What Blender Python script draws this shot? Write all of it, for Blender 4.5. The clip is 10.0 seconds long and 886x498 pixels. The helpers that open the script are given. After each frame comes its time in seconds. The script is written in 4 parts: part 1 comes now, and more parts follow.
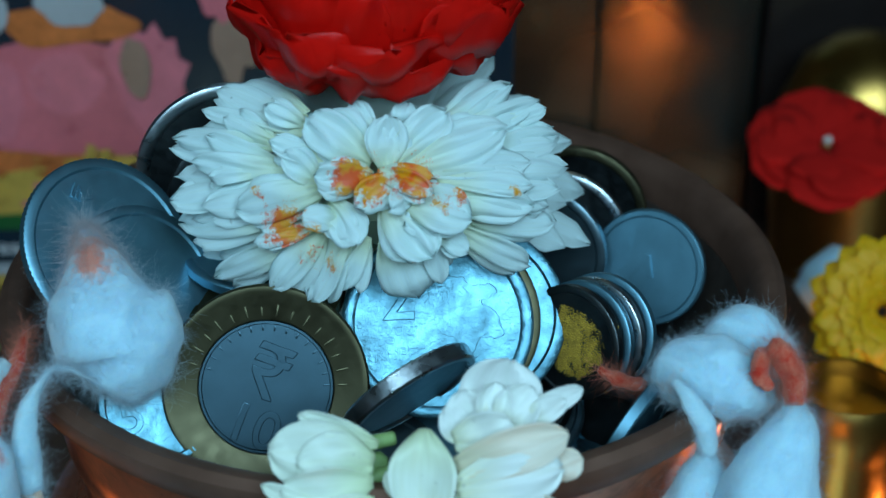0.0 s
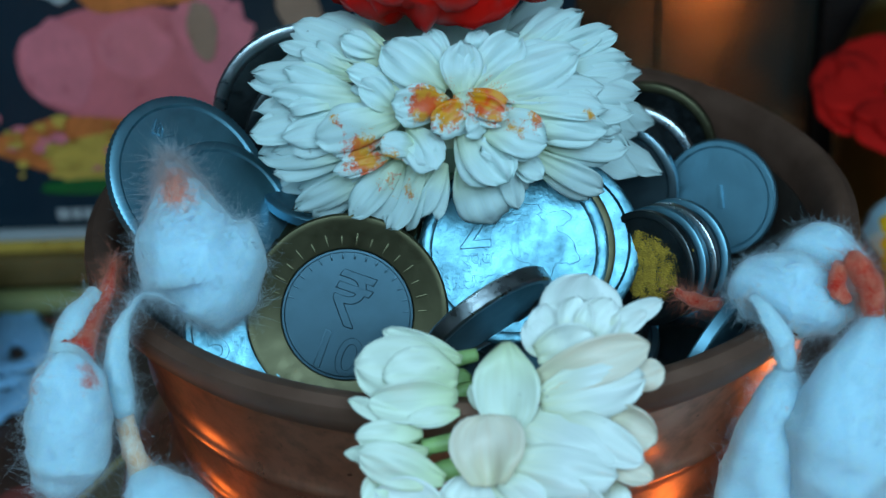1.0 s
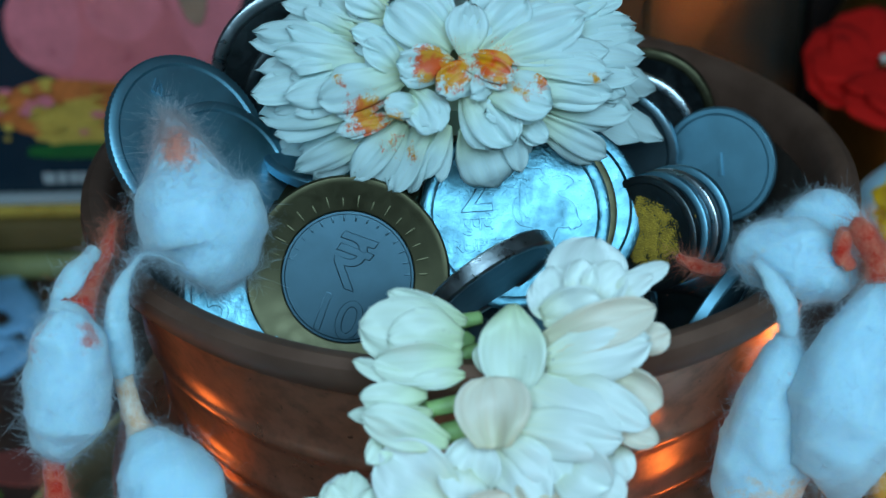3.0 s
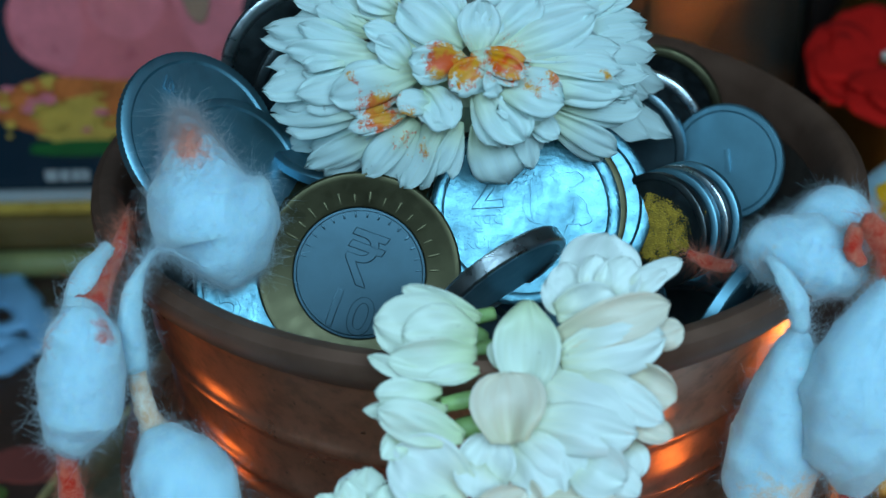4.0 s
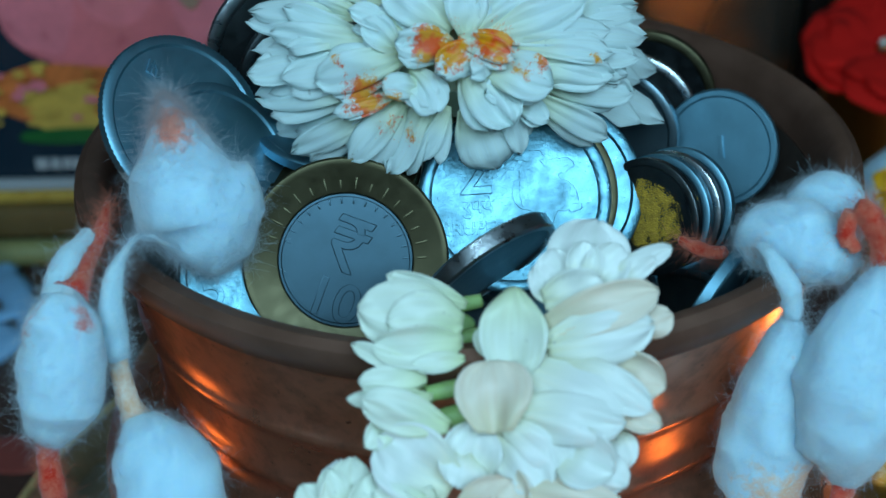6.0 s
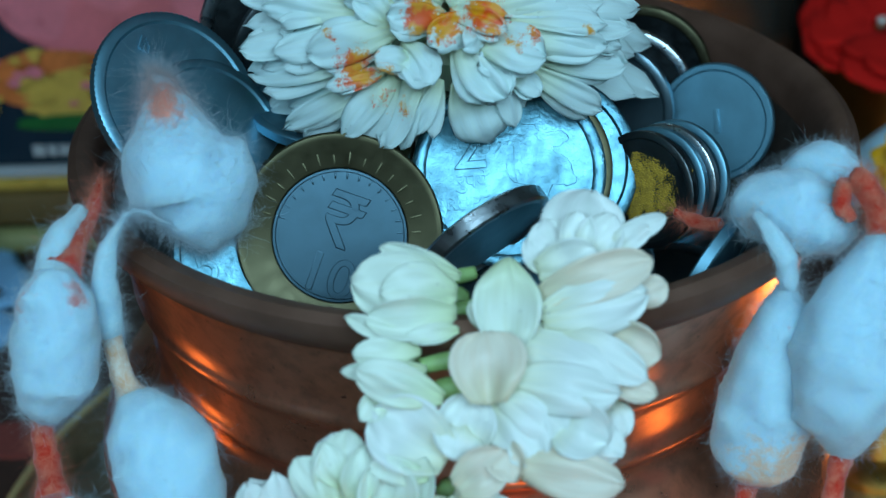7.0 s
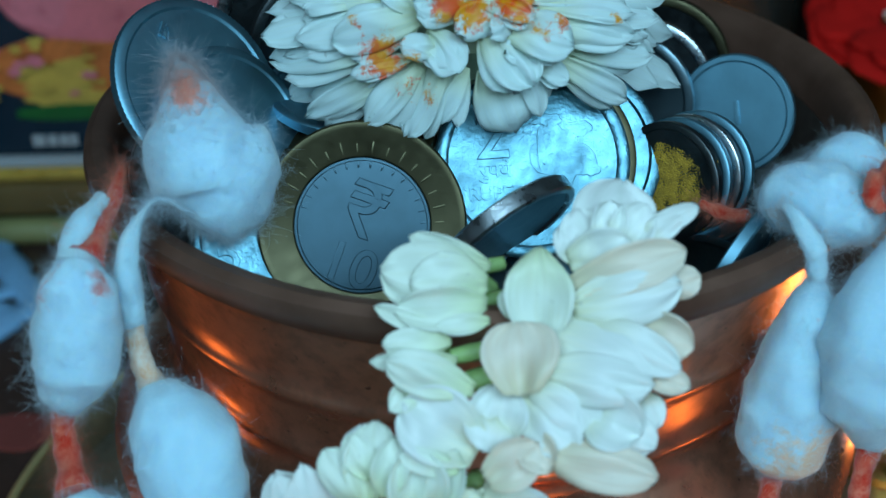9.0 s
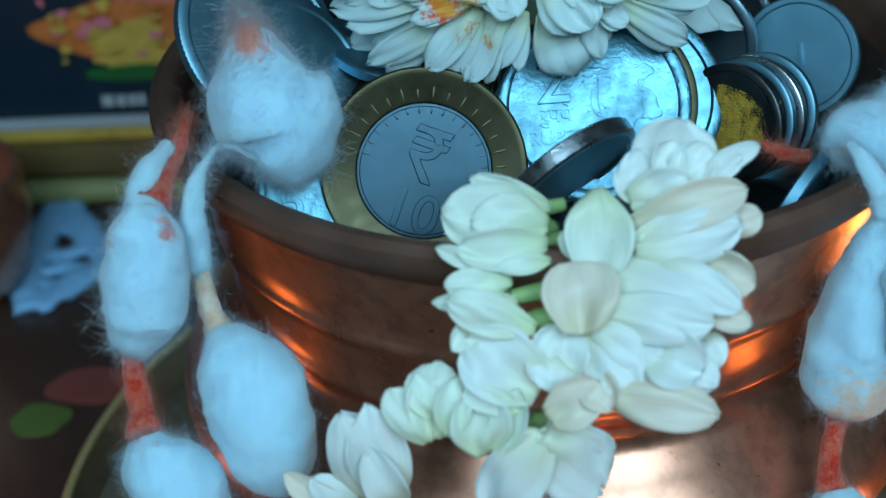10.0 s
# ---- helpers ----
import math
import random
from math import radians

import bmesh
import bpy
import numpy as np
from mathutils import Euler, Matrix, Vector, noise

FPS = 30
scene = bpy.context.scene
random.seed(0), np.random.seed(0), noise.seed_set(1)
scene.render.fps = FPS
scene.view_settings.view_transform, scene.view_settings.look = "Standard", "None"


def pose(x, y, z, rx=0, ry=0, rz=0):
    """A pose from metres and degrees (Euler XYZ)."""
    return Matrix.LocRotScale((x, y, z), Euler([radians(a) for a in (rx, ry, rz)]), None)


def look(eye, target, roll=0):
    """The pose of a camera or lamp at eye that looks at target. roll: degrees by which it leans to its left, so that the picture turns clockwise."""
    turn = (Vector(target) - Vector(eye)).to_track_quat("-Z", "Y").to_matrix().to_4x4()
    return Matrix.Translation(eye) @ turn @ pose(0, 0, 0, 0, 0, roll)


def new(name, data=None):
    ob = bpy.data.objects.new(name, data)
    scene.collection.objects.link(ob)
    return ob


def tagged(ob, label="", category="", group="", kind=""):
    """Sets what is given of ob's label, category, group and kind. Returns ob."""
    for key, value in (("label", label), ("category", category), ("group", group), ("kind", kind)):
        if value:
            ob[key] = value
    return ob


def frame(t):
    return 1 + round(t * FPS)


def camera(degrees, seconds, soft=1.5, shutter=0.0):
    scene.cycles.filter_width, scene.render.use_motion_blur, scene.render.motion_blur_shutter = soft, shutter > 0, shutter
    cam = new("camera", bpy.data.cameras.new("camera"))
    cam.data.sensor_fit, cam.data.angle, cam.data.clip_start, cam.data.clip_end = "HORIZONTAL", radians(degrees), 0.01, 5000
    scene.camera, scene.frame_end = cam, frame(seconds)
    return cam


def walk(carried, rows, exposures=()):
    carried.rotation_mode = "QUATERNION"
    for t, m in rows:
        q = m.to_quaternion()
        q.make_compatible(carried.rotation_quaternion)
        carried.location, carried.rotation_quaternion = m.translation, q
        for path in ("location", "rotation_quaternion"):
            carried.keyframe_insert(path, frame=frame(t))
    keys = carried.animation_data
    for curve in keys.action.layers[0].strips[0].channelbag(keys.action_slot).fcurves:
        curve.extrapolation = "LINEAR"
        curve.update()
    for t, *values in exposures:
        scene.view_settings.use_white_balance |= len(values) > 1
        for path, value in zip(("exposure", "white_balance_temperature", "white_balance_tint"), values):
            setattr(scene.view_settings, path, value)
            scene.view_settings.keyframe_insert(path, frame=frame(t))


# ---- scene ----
cam = camera(35.093, 10.0, soft=1.5)
cam.data.dof.use_dof = True
cam.data.dof.focus_distance = 0.186
cam.data.dof.aperture_fstop = 22.0

# seconds, eye in metres, yaw (to the left from +y), pitch and roll in degrees
PATH = [
    (0, 0.00438, -0.18158, 0.23015, -0.852, -28.556, -0.354),
    (0.5, 0.00163, -0.18324, 0.23064, -0.854, -28.330, -0.616),
    (1, 0.00117, -0.18805, 0.22443, 1.658, -28.958, -2.719),
    (1.5, 0.00124, -0.18515, 0.22383, 0.608, -29.213, -2.045),
    (2, -0.00142, -0.18474, 0.22094, 0.290, -30.035, -1.492),
    (2.5, -0.00202, -0.18658, 0.22239, 0.599, -30.003, -1.568),
    (4, -0.00515, -0.18838, 0.22270, 0.101, -30.095, -1.376),
    (4.5, -0.00611, -0.18719, 0.22127, 0.220, -30.195, -1.385),
    (5, -0.00397, -0.18780, 0.22184, 0.344, -30.344, -1.563),
    (5.5, -0.00447, -0.18739, 0.22280, 0.438, -30.326, -1.597),
    (5.7, -0.00417, -0.18578, 0.22062, 0.180, -30.496, -1.341),
    (6.8, -0.00181, -0.18767, 0.22086, 0.262, -30.275, -1.869),
    (7, -0.00234, -0.18687, 0.21821, 0.319, -30.727, -1.981),
    (7.5, -0.00253, -0.18470, 0.21806, -0.268, -31.388, -1.354),
    (8, -0.00415, -0.18619, 0.21851, -0.962, -30.859, -0.843),
    (8.5, -0.01106, -0.18608, 0.21770, -0.538, -30.529, -1.013),
    (9, -0.00785, -0.18549, 0.21682, -0.578, -30.939, -1.276),
    (9.5, -0.00708, -0.18815, 0.21772, 0.298, -32.184, -2.126),
    (9.8, -0.00446, -0.18865, 0.21466, 2.229, -33.849, -2.235),
    (9.9, -0.00181, -0.18656, 0.21260, 3.997, -31.881, -4.022),
    (10, -0.00704, -0.18787, 0.21512, 2.788, -32.236, -3.646),
]


def eye_pose(x, y, z, yaw, pitch, roll):
    a, b = radians(yaw), radians(pitch)
    ahead = Vector((-math.sin(a) * math.cos(b), math.cos(a) * math.cos(b), math.sin(b)))
    return look((x, y, z), Vector((x, y, z)) + ahead, roll)


walk(cam, [(t, eye_pose(*v)) for t, *v in PATH], exposures=[(0.0, 0.0), (10.0, 0.0)])

# ---- light ----
world = bpy.data.worlds.new("room_air")
world.use_nodes = True
world.node_tree.nodes["Background"].inputs["Color"].default_value = (0.16, 0.3, 0.42, 1)
world.node_tree.nodes["Background"].inputs["Strength"].default_value = 0.05
scene.world = world

H = 0.13            # height of the pot's rim over the world's zero
TABLE = H - 0.092   # the altar's top


def cm(x, y, z):
    """Centimetres from the centre of the pot's mouth."""
    return Vector((x / 100, y / 100, H + z / 100))


def area_lamp(name, at, target, width, height, watts, colour):
    lamp = bpy.data.lights.new(name, "AREA")
    lamp.shape, lamp.size, lamp.size_y, lamp.energy, lamp.color = "RECTANGLE", width, height, watts, colour
    ob = new(name, lamp)
    ob.matrix_basis = look(at, target)
    return ob


def flame_lamp(name, at, watts, radius, colour=(1.0, 0.36, 0.07)):
    lamp = bpy.data.lights.new(name, "POINT")
    lamp.energy, lamp.shadow_soft_size, lamp.color = watts, radius, colour
    ob = new(name, lamp)
    ob.location = at
    return ob


area_lamp("tube_light", cm(5, -47, 36), cm(0, -1, 0), 0.55, 0.24, 4.45, (0.425, 0.75, 0.975))
flame_lamp("oil_flame", cm(9.9, 2.6, -8.0), 0.06, 0.005)
flame_lamp("oil_flame", cm(-11.5, -2.0, -7.5), 0.014, 0.004)
flame_lamp("oil_flame", cm(3.0, -13.5, -6.8), 0.02, 0.006)
flame_lamp("oil_flame", cm(4.9, -4.4, -5.8), 0.007, 0.004)


# ---- materials ----
class Nodes:
    def __init__(self, name):
        self.mat = bpy.data.materials.new(name)
        self.mat.use_nodes = True
        self.tree = self.mat.node_tree
        self.bsdf = self.tree.nodes["Principled BSDF"]
        self.out = self.tree.nodes["Material Output"]

    def add(self, kind, **values):
        node = self.tree.nodes.new(kind)
        for key, value in values.items():
            node.inputs[key].default_value = value
        return node

    def link(self, a, b):
        self.tree.links.new(a, b)

    def coords(self, which="Object"):
        return self.add("ShaderNodeTexCoord").outputs[which]

    def noise(self, scale, detail=3.0, rough=0.55, vec=None):
        n = self.add("ShaderNodeTexNoise", Scale=scale, Detail=detail, Roughness=rough)
        self.link(vec or self.coords(), n.inputs["Vector"])
        return n.outputs["Fac"]

    def ramp(self, fac, stops):
        r = self.add("ShaderNodeValToRGB")
        while len(r.color_ramp.elements) < len(stops):
            r.color_ramp.elements.new(0.5)
        for e, (at, colour) in zip(r.color_ramp.elements, stops):
            e.position, e.color = at, (*colour, 1)
        self.link(fac, r.inputs["Fac"])
        return r.outputs["Color"]

    def mix(self, fac, a, b, blend="MIX"):
        m = self.tree.nodes.new("ShaderNodeMix")
        m.data_type, m.blend_type = "RGBA", blend
        for value, slot in ((fac, 0), (a, 6), (b, 7)):
            if isinstance(value, bpy.types.NodeSocket):
                self.link(value, m.inputs[slot])
            else:
                m.inputs[slot].default_value = value if slot == 0 else (*value, 1)
        return m.outputs[2]

    def bump(self, height, strength, distance=0.0005):
        b = self.add("ShaderNodeBump", Strength=strength, Distance=distance)
        self.link(height, b.inputs["Height"])
        self.link(b.outputs["Normal"], self.bsdf.inputs["Normal"])

    def set(self, **values):
        for key, value in values.items():
            name = key.replace("_", " ")
            if isinstance(value, bpy.types.NodeSocket):
                self.link(value, self.bsdf.inputs[name])
            else:
                self.bsdf.inputs[name].default_value = value


def tones(c, spread):
    return [(0.25, tuple(max(0, v * (1 - spread)) for v in c)), (0.75, tuple(min(1, v * (1 + spread)) for v in c))]


def surface(name, colour, rough=0.5, metal=0.0, spread=0.15, scale=120.0, bump=0.1, grain=900.0, rough_spread=0.1, **more):
    """Colour varies at two scales, gloss with it, over a fine relief."""
    n = Nodes(name)
    big, fine = n.noise(scale, 4), n.noise(grain, 3)
    base = n.ramp(big, tones(colour, spread))
    base = n.mix(0.35, base, n.ramp(fine, tones(colour, spread * 1.3)))
    gloss = n.add("ShaderNodeMapRange")
    n.link(big, gloss.inputs["Value"])
    gloss.inputs["To Min"].default_value, gloss.inputs["To Max"].default_value = max(0.02, rough - rough_spread), rough + rough_spread
    n.set(Base_Color=base, Roughness=gloss.outputs["Result"], Metallic=metal, **more)
    n.bump(fine, bump)
    return n.mat


def copper_material():
    n = Nodes("copper")
    big, fine = n.noise(55, 5), n.noise(420, 4)
    base = n.ramp(big, [(0.2, (0.58, 0.235, 0.14)), (0.55, (0.7, 0.31, 0.2)), (0.85, (0.77, 0.39, 0.28))])
    base = n.mix(n.ramp(fine, [(0.45, (0, 0, 0)), (0.75, (0.5, 0.5, 0.5))]), base, (0.2, 0.11, 0.075))
    spots = n.noise(900, 2)
    base = n.mix(n.ramp(spots, [(0.7, (0, 0, 0)), (0.76, (0.7,) * 3)]), base, (0.09, 0.045, 0.03))
    gloss = n.ramp(big, [(0.2, (0.23,) * 3), (0.8, (0.38,) * 3)])
    n.set(Base_Color=base, Metallic=0.84, Roughness=gloss)
    n.bump(n.noise(110, 3), 0.1, 0.0004)
    return n.mat


def worn_lip_material():
    n = Nodes("worn_copper_lip")
    base = n.ramp(n.noise(130, 4), [(0.25, (0.13, 0.06, 0.038)), (0.75, (0.22, 0.11, 0.075))])
    n.set(Base_Color=base, Metallic=0.6, Roughness=0.55)
    n.bump(n.noise(500, 4), 0.15, 0.0003)
    return n.mat


def coin_material(name, colour, rough=0.27, dirt=0.3, bump=0.25, uneven=1.0):
    n = Nodes(name)
    blotch, scratch = n.noise(260, 5), n.noise(1800, 3)
    base = n.mix(n.ramp(blotch, [(0.4, (0, 0, 0)), (0.8, (dirt,) * 3)]), colour, tuple(v * 0.35 for v in colour))
    gloss = n.ramp(n.noise(500, 4), [(0.25, (max(0.05, rough - 0.09 * uneven),) * 3), (0.8, (rough + 0.14 * uneven,) * 3)])
    n.set(Base_Color=base, Metallic=1.0, Roughness=gloss)
    n.bump(n.mix(0.5, n.ramp(blotch, tones((0.5,) * 3, 1)), n.ramp(scratch, tones((0.5,) * 3, 1))), bump, 0.00015)
    return n.mat


def petal_material(name, tip, root, vein, translucent=0.3, stain=None, rough=0.5, vein_scale=16.0):
    """Along the petal (v) the root's colour gives way to the tip's; veins run lengthwise."""
    n = Nodes(name)
    uv = n.coords("UV")
    split = n.add("ShaderNodeSeparateXYZ")
    n.link(uv, split.inputs[0])
    along = n.ramp(split.outputs["Y"], [(0.05, root), (0.55, tip)])
    stretch = n.add("ShaderNodeMapping")
    stretch.inputs["Scale"].default_value = (vein_scale, 1.2, 1)
    n.link(uv, stretch.inputs["Vector"])
    lines = n.noise(1.6, 3, vec=stretch.outputs["Vector"])
    base = n.mix(n.ramp(lines, [(0.35, (0.45,) * 3), (0.6, (0, 0, 0))]), along, vein)
    spots = n.noise(900, 2)
    base = n.mix(n.ramp(spots, [(0.72, (0, 0, 0)), (0.78, (0.6,) * 3)]), base, tuple(v * 0.55 for v in vein))
    if stain:
        colour_a, colour_b, spots = stain
        where = n.add("ShaderNodeNewGeometry").outputs["Position"]
        grain, hue = n.noise(620, 8, 0.85), n.ramp(n.noise(420, 2), [(0.42, colour_a), (0.58, colour_b)])
        for centre, reach, most in spots:
            place = n.add("ShaderNodeVectorMath")
            place.operation = "DISTANCE"
            n.link(where, place.inputs[0])
            place.inputs[1].default_value = centre
            fade = n.add("ShaderNodeMapRange")
            n.link(place.outputs["Value"], fade.inputs["Value"])
            fade.inputs["From Min"].default_value, fade.inputs["From Max"].default_value = 0.0, reach
            fade.inputs["To Min"].default_value, fade.inputs["To Max"].default_value = most, 0.25
            powder = n.add("ShaderNodeMath")
            powder.operation = "SUBTRACT"
            n.link(fade.outputs["Result"], powder.inputs[0])
            n.link(grain, powder.inputs[1])
            base = n.mix(n.ramp(powder.outputs[0], [(0.05, (0, 0, 0)), (0.13, (0.95,) * 3)]), base, hue)
    n.set(Base_Color=base, Roughness=rough, Specular_IOR_Level=0.35)
    n.bump(lines, 0.25, 0.0004)
    glow = n.add("ShaderNodeBsdfTranslucent")
    n.link(base, glow.inputs["Color"])
    both = n.add("ShaderNodeMixShader", Fac=translucent)
    n.link(n.bsdf.outputs[0], both.inputs[1])
    n.link(glow.outputs[0], both.inputs[2])
    n.link(both.outputs[0], n.out.inputs["Surface"])
    return n.mat


def cotton_material(name, colour, stained=None, spots=()):
    """Soft cotton; stained: kumkum all through it; spots: (centre, reach, most, colour) of single stains and a painted
    glow.
    """
    n = Nodes(name)
    base = n.ramp(n.noise(160, 4), tones(colour, 0.05))
    if stained:
        base = n.mix(n.ramp(n.noise(500, 6, 0.75), [(0.42, (1, 1, 1)), (0.68, (0.15,) * 3)]), base, stained)
    grain = n.noise(360, 6, 0.75) if spots else None
    for centre, reach, most, tint in spots:
        place = n.add("ShaderNodeVectorMath")
        place.operation = "DISTANCE"
        n.link(n.add("ShaderNodeNewGeometry").outputs["Position"], place.inputs[0])
        place.inputs[1].default_value = centre
        fade = n.add("ShaderNodeMapRange")
        n.link(place.outputs["Value"], fade.inputs["Value"])
        fade.inputs["From Min"].default_value, fade.inputs["From Max"].default_value = 0.0, reach
        fade.inputs["To Min"].default_value, fade.inputs["To Max"].default_value = most, 0.2
        powder = n.add("ShaderNodeMath")
        powder.operation = "SUBTRACT"
        n.link(fade.outputs["Result"], powder.inputs[0])
        n.link(grain, powder.inputs[1])
        base = n.mix(n.ramp(powder.outputs[0], [(0.0, (0, 0, 0)), (0.22, (0.85,) * 3)]), base, tint)
    n.set(Base_Color=base, Roughness=0.95, Subsurface_Weight=0.85, Subsurface_Scale=1.0, Subsurface_Radius=(0.0022, 0.0026, 0.003), Specular_IOR_Level=0.08, Sheen_Weight=0.3)
    n.bump(n.noise(900, 8, 0.85), 0.3, 0.0006)
    return n.mat


COPPER = copper_material()
LIP = worn_lip_material()
LINING = surface("dark_brown_copper", (0.13, 0.095, 0.078), 0.42, 0.7, 0.3, 60, 0.15, 500)
STEEL = coin_material("coin_steel", (0.19, 0.4, 0.5), 0.48, 0.25, 0.08, 0.5)
BRIGHT = coin_material("coin_bright_steel", (0.105, 0.25, 0.31), 0.34, 0.75, 0.6)
SHINY = coin_material("coin_bright_edge", (0.5, 0.54, 0.56), 0.3, 0.25, 0.2)
DULL = coin_material("coin_dull_steel", (0.2, 0.29, 0.33), 0.4, 0.08, 0.05, 0.4)
DARK = coin_material("coin_tarnished", (0.11, 0.125, 0.13), 0.38, 0.5)
BRASS = coin_material("coin_aluminium_bronze", (0.115, 0.1, 0.056), 0.46, 0.3, 0.06)
CORE = coin_material("coin_brushed_centre", (0.048, 0.088, 0.11), 0.36, 0.3, 0.05, 0.5)
PLATE = surface("plate_brass", (0.42, 0.36, 0.25), 0.34, 0.9, 0.25, 70, 0.05)
# Lighter than the dish: the rim's yellow reflection is put into its colour.
PLATE_RIM = surface("plate_rim_painted_sheen", (0.85, 0.7, 0.32), 0.35, 0.6, 0.15, 70, 0.05)
MUM = petal_material("chrysanthemum_petal", (0.81, 0.94, 0.93), (0.8, 0.84, 0.56), (0.77, 0.88, 0.8), 0.38, rough=0.34,
                     stain=((0.95, 0.13, 0.01), (0.95, 0.42, 0.01), [
                         (cm(-0.43, -2.54, 2.55), 0.0062, 0.86), (cm(-0.18, -2.60, 2.43), 0.0048, 0.84), (cm(-0.17, -2.46, 2.67), 0.0044, 0.80), (cm(0.37, -2.48, 2.56), 0.0067, 0.84),
                         (cm(0.19, -2.49, 2.59), 0.0044, 0.80), (cm(-1.31, -2.57, 1.85), 0.0062, 0.86), (cm(-0.97, -2.75, 1.82), 0.0038, 0.80), (cm(-1.23, -2.61, 1.43), 0.0038, 0.74),
                         (cm(-0.92, -2.75, 1.39), 0.0067, 0.80), (cm(-1.09, -2.69, 1.22), 0.0044, 0.72), (cm(0.64, -2.57, 2.29), 0.0048, 0.76), (cm(0.93, -2.51, 2.26), 0.0044, 0.66),
                         (cm(1.60, -2.19, 2.14), 0.0023, 0.70), (cm(-1.64, -2.36, 2.27), 0.0025, 0.70)]))
JAS = petal_material("jasmine_petal", (0.89, 0.92, 0.87), (0.86, 0.86, 0.62), (0.78, 0.84, 0.76), 0.22, rough=0.36, vein_scale=9.0)
# Peach flame glow from below is put into these petals' colour.
JAS_PEACH = petal_material("jasmine_petal_peach_glow", (0.93, 0.84, 0.7), (0.86, 0.8, 0.58), (0.86, 0.7, 0.54), 0.28, rough=0.36, vein_scale=9.0)
ROSE = petal_material("red_petal", (0.95, 0.014, 0.008), (0.9, 0.01, 0.006), (0.85, 0.008, 0.005), 0.55, rough=0.3, vein_scale=8.0)
RED_FLOWER = petal_material("dark_red_petal", (0.68, 0.006, 0.002), (0.64, 0.005, 0.002), (0.58, 0.004, 0.002), 0.3, rough=0.9)
YELLOW = petal_material("yellow_petal", (0.95, 0.55, 0.012), (0.9, 0.34, 0.008), (0.85, 0.45, 0.008), 0.4)
STEM = surface("green_stem", (0.3, 0.46, 0.16), 0.5, 0.0, 0.2, 300, 0.15)
COTTON = cotton_material("cotton", (0.5, 0.74, 0.85))
COTTON_RED = cotton_material("cotton_kumkum", (0.78, 0.27, 0.17), (0.6, 0.03, 0.01))
COTTON_PEACH = cotton_material("cotton_sandal_stained", (0.82, 0.72, 0.62), (0.7, 0.42, 0.26))
WOOD = surface("dark_wood", (0.055, 0.03, 0.022), 0.35, 0.0, 0.35, 40, 0.15, 500)
WALL = surface("painted_wall", (0.3, 0.26, 0.22), 0.8, 0.0, 0.12, 12, 0.1)
TURMERIC = surface("turmeric", (0.36, 0.21, 0.02), 0.95, 0.0, 0.5, 900, 0.35, 3000)
JAS_CREAM = petal_material("jasmine_bud_petal", (0.86, 0.92, 0.8), (0.78, 0.87, 0.55), (0.76, 0.8, 0.62), 0.22, rough=0.36, vein_scale=9.0)


def fibre_material():
    n = Nodes("cotton_fibre")
    near = n.add("ShaderNodeVectorMath")
    near.operation = "DISTANCE"
    n.link(n.add("ShaderNodeNewGeometry").outputs["Position"], near.inputs[0])
    near.inputs[1].default_value = cm(-3.7, -2.95, 1.72)
    white = n.ramp(n.noise(300, 3), tones((0.85, 0.93, 0.97), 0.04))
    n.set(Base_Color=n.mix(n.ramp(near.outputs["Value"], [(0.0025, (0.85,) * 3), (0.0055, (0, 0, 0))]), white, (0.9, 0.28, 0.14)), Roughness=0.9, Specular_IOR_Level=0.1)
    through_light = n.add("ShaderNodeBsdfTranslucent", Color=(0.75, 0.9, 0.97, 1))
    both = n.add("ShaderNodeMixShader", Fac=0.5)
    n.link(n.bsdf.outputs[0], both.inputs[1])
    n.link(through_light.outputs[0], both.inputs[2])
    n.link(both.outputs[0], n.out.inputs["Surface"])
    return n.mat


FIBRE = fibre_material()
FIBRE_RED = surface("kumkum_fibre", (0.7, 0.2, 0.12), 0.9, 0.0, 0.4, 300, 0.0)
KUMKUM, PEACH = (0.75, 0.1, 0.03), (0.8, 0.45, 0.25)
COTTON_SPOTTED = cotton_material("cotton_spotted", (0.5, 0.74, 0.85), None, [
    (cm(-3.7, -2.95, 1.68), 0.006, 0.9, (0.9, 0.25, 0.12)), (cm(-5.15, -4.9, 0.1), 0.006, 0.72, KUMKUM), (cm(-4.55, -5.0, 0.2), 0.005, 0.7, KUMKUM), (cm(-5.3, -5.1, -1.55), 0.006, 0.66, KUMKUM), (cm(-4.62, -5.1, -1.1), 0.004, 0.58, PEACH),
    # The widest orange spot here is flame glow painted onto the right bead's bottom.
    (cm(-5.45, -5.0, -0.7), 0.004, 0.6, KUMKUM), (cm(-5.0, -5.9, -2.25), 0.006, 0.66, KUMKUM), (cm(-3.6, -5.9, -3.2), 0.005, 0.58, PEACH), (cm(3.85, -5.0, -2.8), 0.013, 0.95, (0.85, 0.5, 0.27)), (cm(3.5, -5.0, -3.15), 0.006, 0.8, KUMKUM),
    (cm(3.4, -4.05, 0.2), 0.0075, 0.72, (0.72, 0.42, 0.28)), (cm(3.9, -4.1, -0.05), 0.006, 0.66, (0.72, 0.42, 0.28)), (cm(4.6, -4.2, 0.1), 0.006, 0.6, PEACH), (cm(4.5, -5.5, -2.4), 0.005, 0.64, KUMKUM), (cm(3.9, -4.7, -0.7), 0.003, 0.58, KUMKUM), (cm(3.42, -5.5, -4.0), 0.005, 0.66, KUMKUM)])


# ---- building blocks ----
WORLD = {}


def thing(name, at, label, category, group="", kind=""):
    root = new(name)
    root.empty_display_size = 0.01
    root.matrix_basis = at if isinstance(at, Matrix) else Matrix.Translation(at)
    WORLD[root] = root.matrix_basis.copy()
    return tagged(root, label, category, group, kind)


